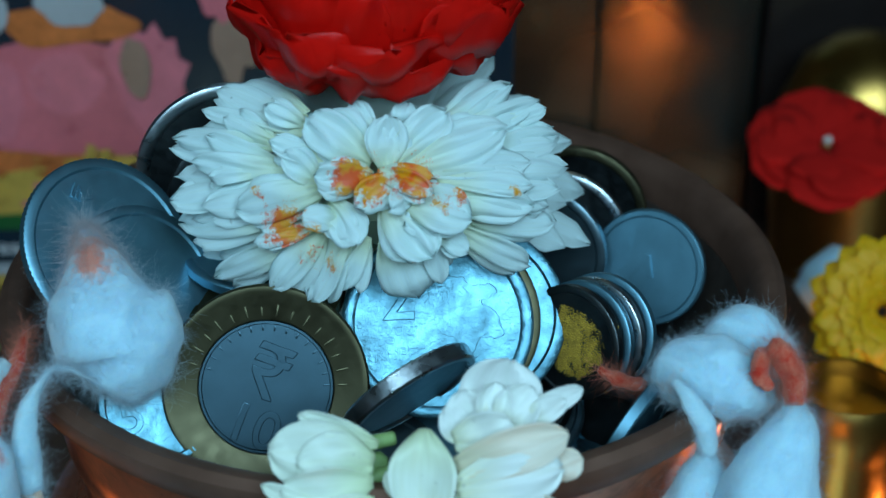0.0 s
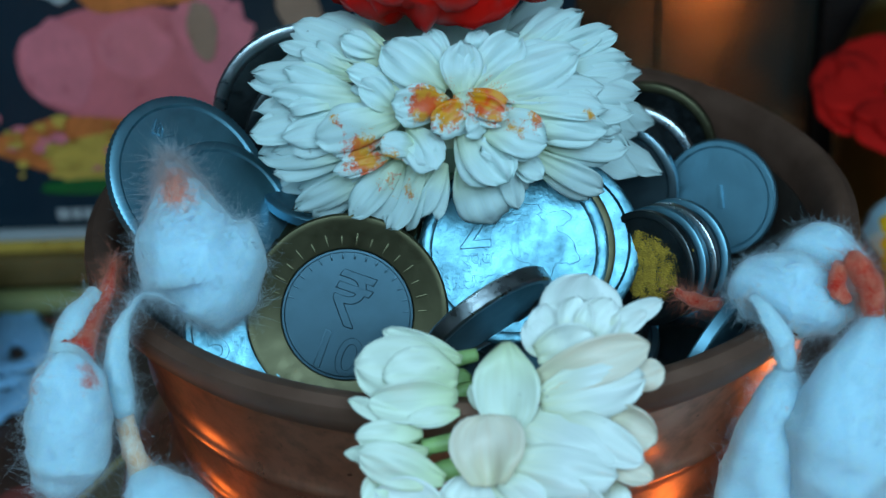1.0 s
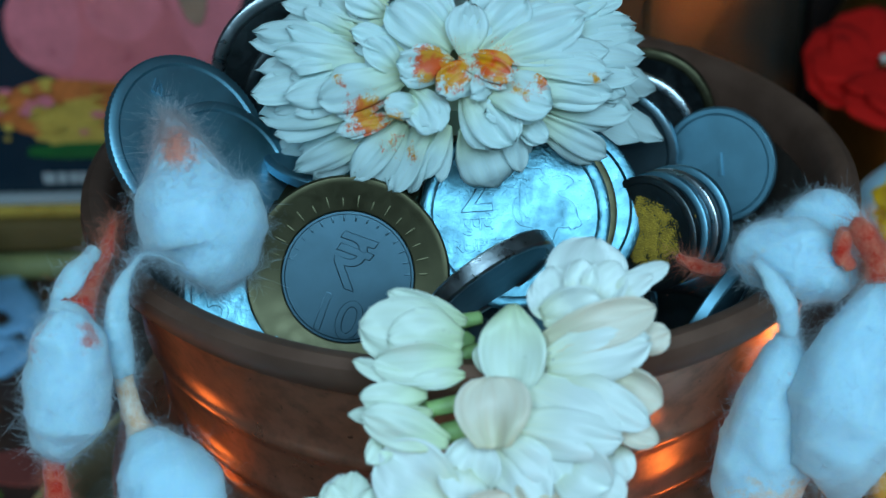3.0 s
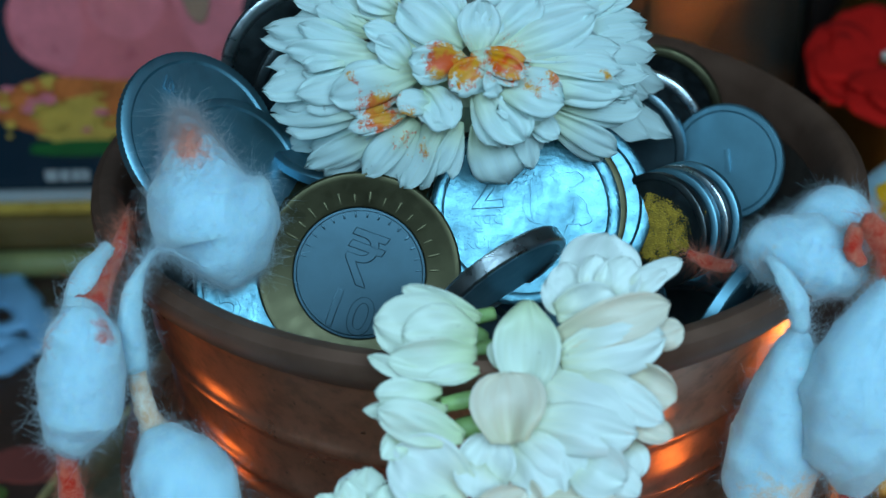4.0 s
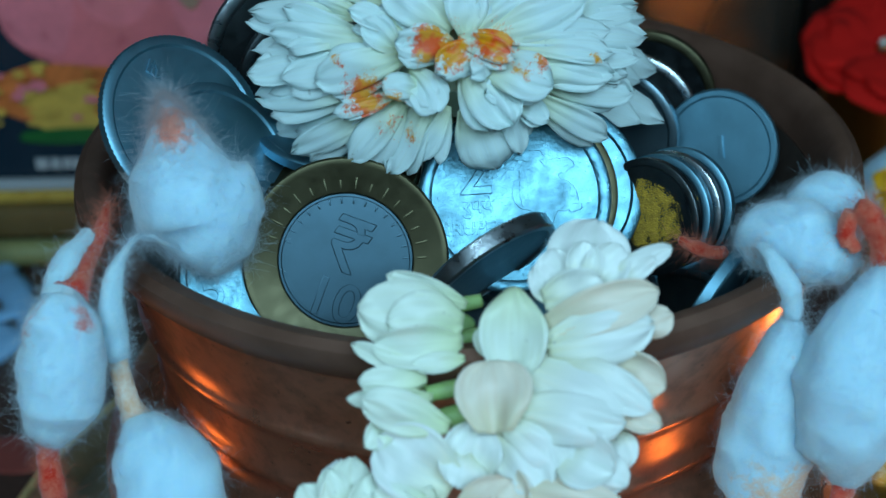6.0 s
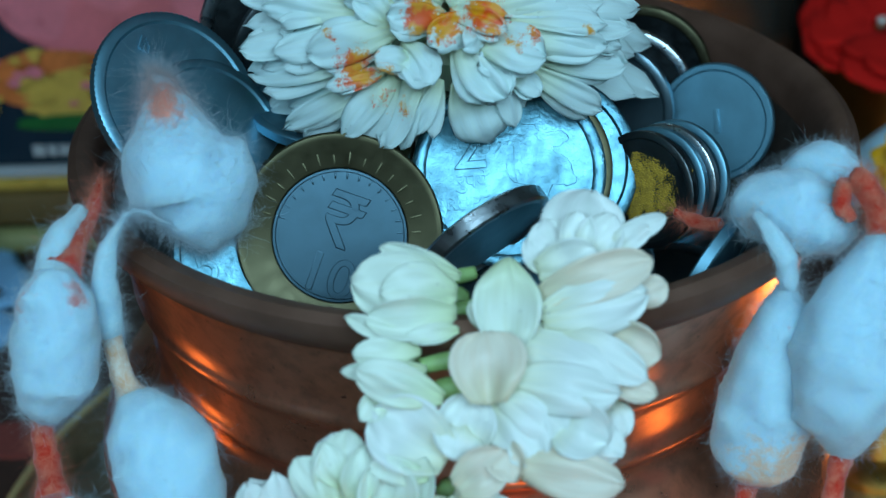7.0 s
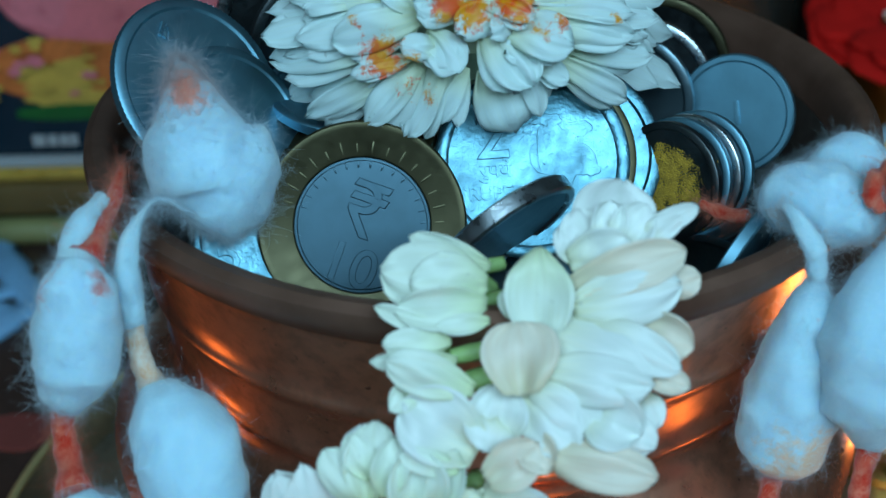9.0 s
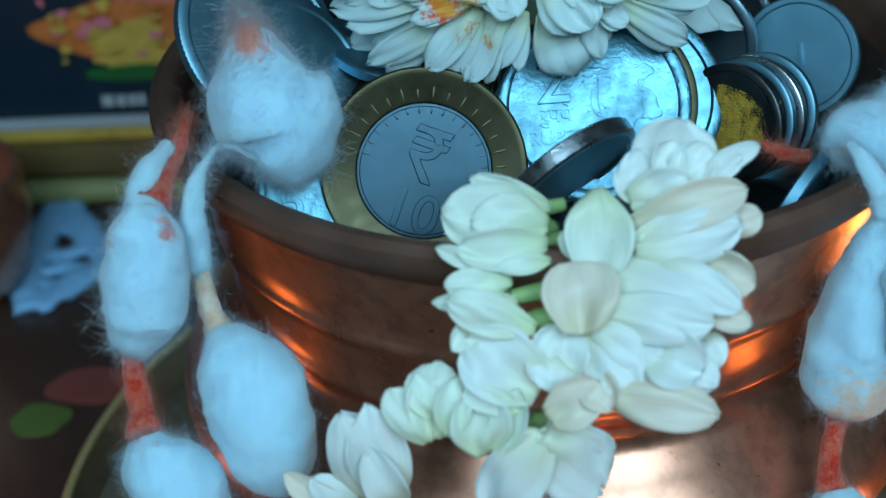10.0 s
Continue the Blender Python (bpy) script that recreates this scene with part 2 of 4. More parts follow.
def part(name, bm, material, parent, label="", smooth=True, local=False):
    """Links a bmesh as one mesh under a thing or part. Its points are in the world, or, if local, in the parent's own frame."""
    me = bpy.data.meshes.new(name)
    for f in bm.faces:
        f.smooth = smooth
    for e in bm.edges if smooth else ():
        if len(e.link_faces) == 2 and e.calc_face_angle(0) > 0.6:
            e.smooth = False
    bm.to_mesh(me)
    bm.free()
    me.materials.append(material)
    ob = new(name, me)
    ob.parent = parent
    if not local:
        ob.matrix_parent_inverse = WORLD[parent].inverted()
        WORLD[ob] = Matrix.Identity(4)
    else:
        WORLD[ob] = WORLD[parent].copy()
    return tagged(ob, label)


def solid(name, bm, material, label, category, kind="structure", smooth=False):
    me = bpy.data.meshes.new(name)
    for f in bm.faces:
        f.smooth = smooth
    bm.to_mesh(me)
    bm.free()
    me.materials.append(material)
    return tagged(new(name, me), label, category, kind=kind)


def box(lo, hi, bevel=0.0, bm=None):
    bm = bm or bmesh.new()
    made = bmesh.ops.create_cube(bm, size=1.0)["verts"]
    lo, hi = Vector(lo), Vector(hi)
    for v in made:
        v.co = Vector(((lo[k] + hi[k]) / 2 + v.co[k] * (hi[k] - lo[k]) for k in range(3)))
    if bevel:
        bmesh.ops.bevel(bm, geom=list({e for v in made for e in v.link_edges}), offset=bevel, segments=2, affect="EDGES", profile=0.5)
    return bm


def lathe(profile, segs=96, centre=Vector(), wobble=0.0, close=False):
    """Turns (radius, height) pairs round the z axis through centre."""
    bm = bmesh.new()
    rings = []
    for r, z in profile:
        ring = []
        for k in range(segs):
            a = 2 * math.pi * k / segs
            d = 1 + wobble * noise.noise((math.cos(a) * 1.5, math.sin(a) * 1.5, z * 60))
            ring.append(bm.verts.new(centre + Vector((r * d * math.cos(a), r * d * math.sin(a), z))))
        rings.append(ring)
    pairs = list(zip(rings, rings[1:])) + ([(rings[-1], rings[0])] if close else [])
    for lower, upper in pairs:
        for k in range(segs):
            bm.faces.new((lower[k], lower[(k + 1) % segs], upper[(k + 1) % segs], upper[k]))
    if not close:
        for ring in (rings[0], rings[-1]):
            bm.faces.new(ring)
    bmesh.ops.recalc_face_normals(bm, faces=bm.faces)
    return bm


def smooth_path(points, steps=6):
    pts = [Vector(p) for p in points]
    pts = [2 * pts[0] - pts[1], *pts, 2 * pts[-1] - pts[-2]]
    out = []
    for a, b, c, d in zip(pts, pts[1:], pts[2:], pts[3:]):
        for k in range(steps):
            t = k / steps
            out.append(0.5 * (2 * b + (c - a) * t + (2 * a - 5 * b + 4 * c - d) * t * t + (3 * b - a - 3 * c + d) * t**3))
    return [*out, pts[-2]]


def tube(points, radii, segs=10, rough=0.0, bm=None, steps=6, seed=0.0):
    """A round cord along a smooth path; radii one for each given point."""
    bm = bm or bmesh.new()
    path = smooth_path(points, steps)
    last = len(path) - 1
    rings, side = [], Vector((0.3, 0.2, 1)).normalized()
    for k, p in enumerate(path):
        way = (path[min(k + 1, last)] - path[max(k - 1, 0)]).normalized()
        side = (side - way * side.dot(way)).normalized()
        up = way.cross(side)
        at = k / last * (len(radii) - 1)
        i = min(int(at), len(radii) - 2)
        r = radii[i] + (radii[i + 1] - radii[i]) * (at - i)
        ring = []
        for j in range(segs):
            a = 2 * math.pi * j / segs
            n = side * math.cos(a) + up * math.sin(a)
            bump = 1 + rough * noise.noise(p * 300 + n * 1.2 + Vector((seed, 0, 0)))
            ring.append(bm.verts.new(p + n * r * bump))
        rings.append(ring)
    for a, b in zip(rings, rings[1:]):
        for j in range(segs):
            bm.faces.new((a[j], a[(j + 1) % segs], b[(j + 1) % segs], b[j]))
    bm.faces.new(rings[0][::-1])
    bm.faces.new(rings[-1])
    return bm


def petal(root, tip, width, face, arch=0.12, cup=0.25, curl=0.0, blunt=0.6, ridges=0.02, wave=0.06, base=0.42, thick=0.00022, seed=0, bm=None, nu=9, nv=6, lip=0.0, tooth=0.0):
    """A petal from root to tip whose upper side looks towards face. arch lifts its middle, cup raises its edges, curl turns the tip up, lip turns the margin out, tooth frays the tip."""
    rng = random.Random(seed)
    bm = bm or bmesh.new()
    uvs = bm.loops.layers.uv.verify()
    root, tip = Vector(root), Vector(tip)
    long = (tip - root).length
    y = (tip - root).normalized()
    z = (Vector(face) - y * Vector(face).dot(y)).normalized()
    x = y.cross(z)
    lean, twist, ph = rng.uniform(-0.06, 0.06), rng.uniform(-0.2, 0.2), rng.uniform(0, 6)
    notch = rng.uniform(0.0, 0.05)
    sides = []
    for off in (0.5, -0.5):
        grid = []
        for i in range(nu + 1):
            u = i / nu
            grow = base + (1 - base) * math.sin(math.pi / 2 * min(1.0, u / blunt))
            close = math.sqrt(max(0.0, 1 - (max(0.0, u - blunt) / (1 - blunt)) ** 2.2)) if u > blunt else 1.0
            half = width / 2 * grow * max(close, 0.1)
            row = []
            for j in range(nv + 1):
                v = 2 * j / nv - 1
                lift = arch * long * 4 * u * (1 - u) * 0.5 + curl * long * u**3
                lift += cup * half * v * v + ridges * width * math.cos(v * 9 + ph) * math.sin(math.pi * u)
                lift -= lip * half * max(0.0, abs(v) - 0.6) ** 2 * 6 * u
                lift += twist * half * v * u + width * wave * noise.noise((u * 2.2 + seed, v * 1.7, seed * 0.37))
                fall = (1 - abs(v) ** 3) if u < 1 else 1
                py = u * long * (1 - notch * (1 - min(1, abs(v) * 3)) * u**8 + tooth * u**6 * noise.noise((v * 3.1 + seed * 1.3, seed * 0.7, 2.0)))
                row.append(bm.verts.new(root + x * (half * v + lean * long * u * u) + y * py + z * (lift + off * thick * (0.35 + 0.65 * fall))))
            grid.append(row)
        sides.append(grid)

    def face4(quad, coords):
        f = bm.faces.new(quad)
        for loop, uv in zip(f.loops, coords):
            loop[uvs].uv = uv

    for s, grid in enumerate(sides):
        for i in range(nu):
            for j in range(nv):
                q = [(i, j), (i, j + 1), (i + 1, j + 1), (i + 1, j)]
                q = q if s == 0 else q[::-1]
                face4([grid[a][b] for a, b in q], [(b / nv, a / nu) for a, b in q])
    top, low = sides
    rim = [(i, 0) for i in range(nu)] + [(nu, j) for j in range(nv)] + [(i, nv) for i in range(nu, 0, -1)] + [(0, j) for j in range(nv, 0, -1)]
    for (a, b), (c, d) in zip(rim, rim[1:] + rim[:1]):
        face4((top[a][b], top[c][d], low[c][d], low[a][b]), [(b / nv, a / nu), (d / nv, c / nu), (d / nv, c / nu), (b / nv, a / nu)])
    return bm


def lettering(text, size, depth, at=(0, 0, 0), turn=0.0):
    """Raised built-in lettering, centred, as a bmesh in the xy plane."""
    curve = bpy.data.curves.new("letters", "FONT")
    curve.body, curve.size, curve.extrude, curve.align_x, curve.align_y = text, size, depth, "CENTER", "CENTER"
    curve.bevel_depth, curve.bevel_resolution = size * 0.012, 1
    ob = bpy.data.objects.new("letters", curve)
    scene.collection.objects.link(ob)
    me = ob.evaluated_get(bpy.context.evaluated_depsgraph_get()).to_mesh()
    bm = bmesh.new()
    bm.from_mesh(me)
    bm.transform(Matrix.Translation(at) @ Matrix.Rotation(radians(turn), 4, "Z"))
    bpy.data.objects.remove(ob)
    bpy.data.curves.remove(curve)
    return bm


TOWARD = Vector((0, -0.86, 0.5))   # the side from which the offering is seen


# ---- the room and the altar ----
def room():
    lo, hi, low, high, t = -0.9, 0.9, -0.75, 1.3, 0.05
    solid("floor", box((lo, lo, low - t), (hi, hi, low)), WOOD, "dark plain floor of the room", "floor")
    solid("ceiling", box((lo, lo, high), (hi, hi, high + t)), WALL, "plain painted ceiling", "ceiling")
    solid("wall_north", box((lo, hi, low), (hi, hi + t, high)), WALL, "plain painted wall behind the altar", "wall")
    solid("wall_south", box((lo, lo - t, low), (hi, lo, high)), WALL, "plain painted wall", "wall")
    solid("wall_west", box((lo - t, lo - t, low), (lo, hi + t, high)), WALL, "plain painted wall", "wall")
    solid("wall_east", box((hi, lo - t, low), (hi + t, hi + t, high)), WALL, "plain painted wall", "wall")
    solid("altar_top", box((-0.45, -0.3, TABLE - 0.03), (0.45, 0.4, TABLE), 0.004), WOOD, "dark brown polished wooden altar top", "table")


def copper_pot():
    pot = thing("copper_pot", cm(0, 0, -8.9), "round flared copper pot filled with coins, standing in a plate", "pot")
    outer = [(4.5, -8.9), (4.75, -8.75), (4.6, -8.2), (4.3, -7.4), (4.18, -6.8), (4.22, -6.4), (4.9, -6.3), (5.5, -6.0), (5.85, -5.45), (5.92, -4.95), (5.8, -4.55), (5.55, -4.2), (5.2, -3.88), (4.9, -3.62), (4.77, -3.42), (4.75, -3.24),
             (4.8, -3.14), (4.86, -3.06), (4.875, -2.98), (4.86, -2.9), (4.835, -2.82), (4.86, -2.6), (4.92, -2.24), (4.96, -2.12), (5.03, -2.03), (5.05, -1.95), (5.035, -1.87), (5.02, -1.8), (5.07, -1.5), (5.2, -1.05), (5.34, -0.62)]
    inner = [(5.1, -0.55), (4.9, -1.1), (4.7, -1.9), (4.5, -3.2), (4.3, -4.8), (4.05, -6.2), (3.8, -6.9), (0.4, -7.1)]
    lip = [(5.3, -0.64), (5.48, -0.5), (5.62, -0.34), (5.69, -0.16), (5.66, -0.02), (5.54, 0.06), (5.4, 0.05), (5.29, -0.03), (5.2, -0.2), (5.12, -0.56)]
    metres = lambda rows: [(r / 100, z / 100) for r, z in rows]
    part("body", lathe(metres(outer + [(r + 0.05, z) for r, z in inner]), 128, Vector((0, 0, H)), 0.004), COPPER, pot)
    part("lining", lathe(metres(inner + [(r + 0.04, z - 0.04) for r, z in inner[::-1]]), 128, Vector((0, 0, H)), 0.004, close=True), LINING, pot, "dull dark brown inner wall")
    part("lip", lathe(metres(lip), 128, Vector((0, 0, H)), 0.004, close=True), LIP, pot, "worn brownish copper lip")


def brass_plate():
    plate = thing("plate", cm(0, 0, -9.2), "round shallow brass plate under the copper pot", "plate")
    rows = [(0.5, -9.15), (8.10, -9.15), (8.40, -8.95), (8.50, -8.4), (8.52, -8.02), (8.55, -8.0), (8.58, -8.08), (8.45, -8.25), (8.30, -8.85), (8.10, -8.97), (7.70, -8.98), (5.0, -8.97), (0.5, -8.95)]
    part("dish", lathe([(r / 100, z / 100) for r, z in rows], 128, Vector((0, 0, H)), 0.003), PLATE, plate)
    part("rim", lathe([(0.0855, -0.0798), (0.0862, -0.0803), (0.0864, -0.0812), (0.0857, -0.0818), (0.0849, -0.0812), (0.0849, -0.0803)], 128, Vector((0, 0, H)), 0.003, close=True), PLATE_RIM, plate, "rolled rim with its bright yellow sheen painted in")


# ---- coins ----
def blob(x, z, rx, rz, seed=0, rough=0.15, n=40, teeth=0, deep=0.0):
    out = []
    for k in range(n):
        a = 2 * math.pi * k / n
        d = 1 + rough * noise.noise((math.cos(a) * 1.3 + seed, math.sin(a) * 1.3, seed)) + deep * math.cos(teeth * a)
        out.append((x + rx * d * math.cos(a), z + rz * d * math.sin(a)))
    return out


def coin_disc(diam, thick):
    r, t = diam / 2, thick / 2
    return lathe([(r * 0.02, -t * 0.7), (r * 0.87, -t * 0.7), (r * 0.87, t * 0.7), (r * 0.02, t * 0.7)], 72)


def coin_edge(diam, thick, reeded):
    """The raised rim, its outer wall milled where reeded."""
    r, t, segs = diam / 2, thick / 2, 200
    bm = lathe([(r * 0.86, -t * 0.69), (r * 0.89, -t), (r * 0.97, -t), (r, -t * 0.75), (r, t * 0.75), (r * 0.97, t), (r * 0.89, t), (r * 0.86, t * 0.69)], segs, close=True)
    if reeded:
        for v in bm.verts:
            d = math.hypot(v.co.x, v.co.y)
            if d > r * 0.985 and round(math.atan2(v.co.y, v.co.x) / (2 * math.pi) * segs) % 2:
                v.co.x, v.co.y = v.co.x * 0.987, v.co.y * 0.987
    return bm


def coin_pose(at, normal, spin=0.0):
    z = Vector(normal).normalized()
    up = Vector((0, 0, 1)) if abs(z.z) < 0.95 else Vector((0, 1, 0))
    y = (up - z * up.dot(z)).normalized()
    x = y.cross(z)
    turn = Matrix((x, y, z)).transposed().to_4x4()
    return Matrix.Translation(cm(*at)) @ turn @ Matrix.Rotation(radians(spin), 4, "Z")


def coin(at, normal, diam, material, label, thick=0.17, reeded=False, spin=0.0, marks=(), edge=None):
    root = thing("coin", coin_pose(at, normal, spin), label, "coin", "coins in the pot")
    disc = part("disc", coin_disc(diam / 100, thick / 100), material, root, local=True)
    part("edge", coin_edge(diam / 100, thick / 100, reeded), edge or material, root, local=True)
    top = thick / 200 * 0.7
    for name, text, size, x, y in marks:
        part(name, lettering(text, size / 100, 0.00028, (x / 100, y / 100, top)), material, disc, local=True)
    return root


def relief(outline, top, height):
    """A low raised shape on a coin's face, in its own frame; outline in cm."""
    bm = bmesh.new()
    low = [bm.verts.new((x / 100, y / 100, top)) for x, y in outline]
    high = [bm.verts.new((x / 100 * 0.985, y / 100 * 0.985, top + height)) for x, y in outline]
    bm.faces.new(high)
    for k in range(len(low)):
        bm.faces.new((low[k - 1], low[k], high[k], high[k - 1]))
    bmesh.ops.recalc_face_normals(bm, faces=bm.faces)
    return bm


def ring_disc(r_in, r_out, t):
    return lathe([(r_in, -t), (r_out * 0.98, -t), (r_out, -t * 0.7), (r_out, t * 0.7), (r_out * 0.98, t), (r_out * 0.93, t), (r_out * 0.91, t * 0.8), (r_in * 1.02, t * 0.75), (r_in, t * 0.62)], 128, close=True)


def bimetal_coin():
    root = thing("coin", coin_pose((-1.66, -2.86, -0.33), (0.06, -0.9, 0.43), -23), "ten unit coin with bronze ring and grey steel centre", "coin", "coins in the pot")
    r, t = 0.0135, 0.00088
    part("ring", ring_disc(0.00885, r, t), BRASS, root, "dull brownish bronze ring", local=True)
    core = part("core", lathe([(0.0002, -t * 0.6), (0.00883, -t * 0.6), (0.00883, t * 0.5), (0.0087, t * 0.72), (0.0084, t * 0.72), (0.0083, t * 0.55), (0.0002, t * 0.55)], 96), CORE, root, "brushed steel centre", local=True)
    part("rupee_sign", lettering("\u20b9", 0.0098, 0.00016, (-0.0002, 0.0014, t * 0.55)), CORE, core, local=True)
    part("numeral", lettering("10", 0.0074, 0.00006, (0.0002, -0.0057, t * 0.55)), CORE, core, local=True)
    for k in range(15):
        a = radians(182 - k * 160 / 14)
        for lo, hi, top, metal in ((0.0074, 0.0083, t * 0.6, CORE), (0.0093, 0.0110 if k % 2 else 0.0106, t * 0.83, BRASS)):
            bm = box((lo, -0.00016, 0), (hi, 0.00016, top), 0.00012)
            bm.transform(Matrix.Rotation(a, 4, "Z"))
            part("ray", bm, metal, core, local=True)


def coins():
    bimetal_coin()
    two = coin((0.6, -1.95, 0.05), (0.0, -0.83, 0.55), 2.6, BRIGHT, "large bright silvery two rupee coin leaning upright", spin=2,
               marks=(("numeral", "2", 0.95, -0.52, 0.36), ("word", "RUPEES", 0.25, -0.47, -0.4), ("word", "\u0930\u0941\u092a\u092f\u0947", 0.27, -0.5, -0.1)))
    for k, (x, y, rx, ry, rough) in enumerate(((0.42, 0.12, 0.36, 0.46, 0.7), (0.62, 0.42, 0.16, 0.1, 0.9), (0.2, 0.55, 0.22, 0.08, 0.8), (0.75, -0.1, 0.12, 0.2, 0.9), (0.3, -0.5, 0.2, 0.07, 0.7), (0.12, 0.15, 0.05, 0.3, 0.6))):
        part("emblem", relief(blob(x, y, rx, ry, k + 30, rough, 36), 0.0006, 0.0003 + 0.00006 * k), BRIGHT, two.children[0], local=True)
    n = Vector((0.0, -0.83, 0.55)).normalized()
    for k, (dx, dz, m, text) in enumerate(((0.13, 0.05, BRASS, "brownish bronze coin wedged behind a silvery coin"), (0.5, 0.12, BRIGHT, "bright steel coin behind the large silvery coin"))):
        p = Vector((0.6 + dx, -1.95, 0.05 + dz)) - n * 0.2 * (k + 1)
        coin(tuple(p), n, 2.56, m, text, spin=30)
    coin((-3.8, -1.55, 1.05), (0.66, -0.5, 0.56), 2.52, STEEL, "grey-blue steel coin leaning on the pot's wall", reeded=True, spin=40, marks=(("word", "\u20b9", 0.4, 0.5, 0.6),))
    coin((-3.35, -1.75, 0.55), (0.66, -0.5, 0.56), 2.3, STEEL, "grey-blue steel coin leaning on another coin", reeded=True)
    coin((3.85, 0.5, -0.5), (-0.45, -0.84, 0.3), 1.8, STEEL, "small plain blue-grey coin with a reeded edge", reeded=True, spin=15, marks=(("numeral", "1", 0.5, 0.05, 0.0),))
    n = Vector((-0.7, -0.72, 0.22)).normalized()
    for k in range(4):
        p = Vector((2.45, -1.9, -0.32)) - n * 0.15 * k + Vector((0.05, 0.0, 0.03)) * k
        coin(tuple(p), n + Vector((0.04 * k, 0, 0.05 * (k % 2))), 1.62, DULL if k else DARK, "small coin in a slanting stack" if k else "small dark coin dusted with yellow turmeric", spin=20 * k, thick=0.13, edge=(SHINY if k == 2 else STEEL) if k else None)
        if k == 0:
            dust = thing("turmeric_powder", coin_pose(tuple(p), n), "patch of yellow turmeric powder on a dark coin", "powder")
            bm = bmesh.new()
            bmesh.ops.create_grid(bm, x_segments=150, y_segments=150, size=0.0062)
            for v in bm.verts:
                v.co.x, v.co.y = v.co.x * 0.95 + 0.0008, v.co.y * 0.8
                edge = max(0.0, 1 - (v.co.x / 0.0058) ** 2 - (v.co.y / 0.0055) ** 2)
                lift = 0.0001 * noise.noise(v.co * 700) + 0.00012 * noise.noise(v.co * 5200) + 0.00016 * edge ** 0.5 - 0.00013
                v.co.z = 0.0005 + lift - (0.0006 if edge <= 0 else 0)
            part("layer", bm, TURMERIC, dust, local=True)
    coin((0.22, -3.12, -0.26), (0.52, -0.64, -0.57), 1.9, DULL, "dark steel coin standing on edge among the coins", thick=0.24, edge=SHINY)
    coin((-3.05, -2.98, -0.48), (0.3, -0.75, 0.6), 1.6, BRIGHT, "bright coin half hidden under a larger coin", marks=(("numeral", "5", 0.7, -0.4, -0.1),))
    coin((3.15, -3.35, -0.75), (0.75, -0.55, -0.3), 1.7, STEEL, "steel coin on edge by the pot's lip")
    coin((-2.45, 0.9, 1.0), (0.25, -0.95, 0.02), 2.8, DARK, "large dark steel coin leaning on the back wall", edge=SHINY)
    coin((-2.15, 0.45, 0.8), (0.3, -0.95, 0.0), 2.4, DARK, "dark coin in front of a large steel coin")
    coin((3.0, 2.3, -0.4), (-0.35, -0.95, 0.0), 2.2, DARK, "dark greenish coin with a bronze edge leaning on the back wall", edge=BRASS)
    coin((2.6, 1.4, -0.4), (-0.3, -0.93, 0.1), 2.1, DARK, "dark steel coin with a bright edge", edge=SHINY)
    coin((2.2, 0.7, -0.3), (-0.35, -0.9, 0.1), 2.1, DULL, "dark steel coin with a bright edge")
    coin((-1.9, -0.6, 0.5), (0.1, -0.1, 1.0), 2.3, STEEL, "steel coin lying flat with a reeded edge", reeded=True)
    coin((-1.85, -0.5, 0.25), (0.0, -0.15, 1.0), 2.0, DULL, "steel coin lying flat under another", reeded=True)
    coin((-1.75, -1.5, 0.22), (-0.18, -0.3, 1.0), 2.2, BRASS, "old brass coin lying nearly flat")
    rng = random.Random(4)
    for k in range(70):
        a, r = rng.uniform(0, 2 * math.pi), 3.9 * math.sqrt(rng.random())
        tilt = (rng.uniform(-0.5, 0.5), rng.uniform(-0.6, 0.2), 1.0)
        coin((r * math.cos(a), r * math.sin(a), rng.uniform(-3.2, -1.75)), tilt, rng.choice((1.8, 2.1, 2.3, 2.5)), rng.choice((DULL, DARK, STEEL, DARK)),
             "steel coin lying in the heap inside the pot", reeded=bool(k % 2), spin=rng.uniform(0, 360))


# petals: root, tip (cm from the centre of the pot's mouth), width (cm)
MUM_PETALS = [
    ((-1.16, -1.80, 2.91), (-2.29, -1.06, 3.07), 0.40),
    ((-1.59, -1.86, 2.73), (-2.80, -1.29, 2.59), 0.36),
    ((-1.64, -2.01, 2.51), (-2.92, -1.38, 2.37), 0.31),
    ((-1.54, -1.67, 2.87), (-2.43, -1.17, 2.91), 0.24),
    ((-1.54, -2.17, 2.29), (-2.88, -1.70, 1.89), 0.42),
    ((-1.37, -2.17, 2.48), (-2.55, -1.78, 2.41), 0.34),
    ((-1.35, -2.36, 1.91), (-2.83, -1.74, 1.49), 0.48),
    ((-1.38, -2.32, 2.18), (-2.40, -2.09, 1.97), 0.41),
    ((-0.95, -2.46, 2.33), (-1.96, -2.39, 2.04), 0.52),
    ((-0.92, -2.24, 2.61), (-1.49, -2.05, 2.82), 0.28),
    ((-1.01, -2.36, 2.38), (-1.30, -2.17, 2.73), 0.39),
    ((-1.08, -2.60, 1.77), (-1.72, -2.53, 1.65), 0.26),
    ((-1.31, -2.48, 1.53), (-2.40, -1.85, 0.72), 0.36),
]
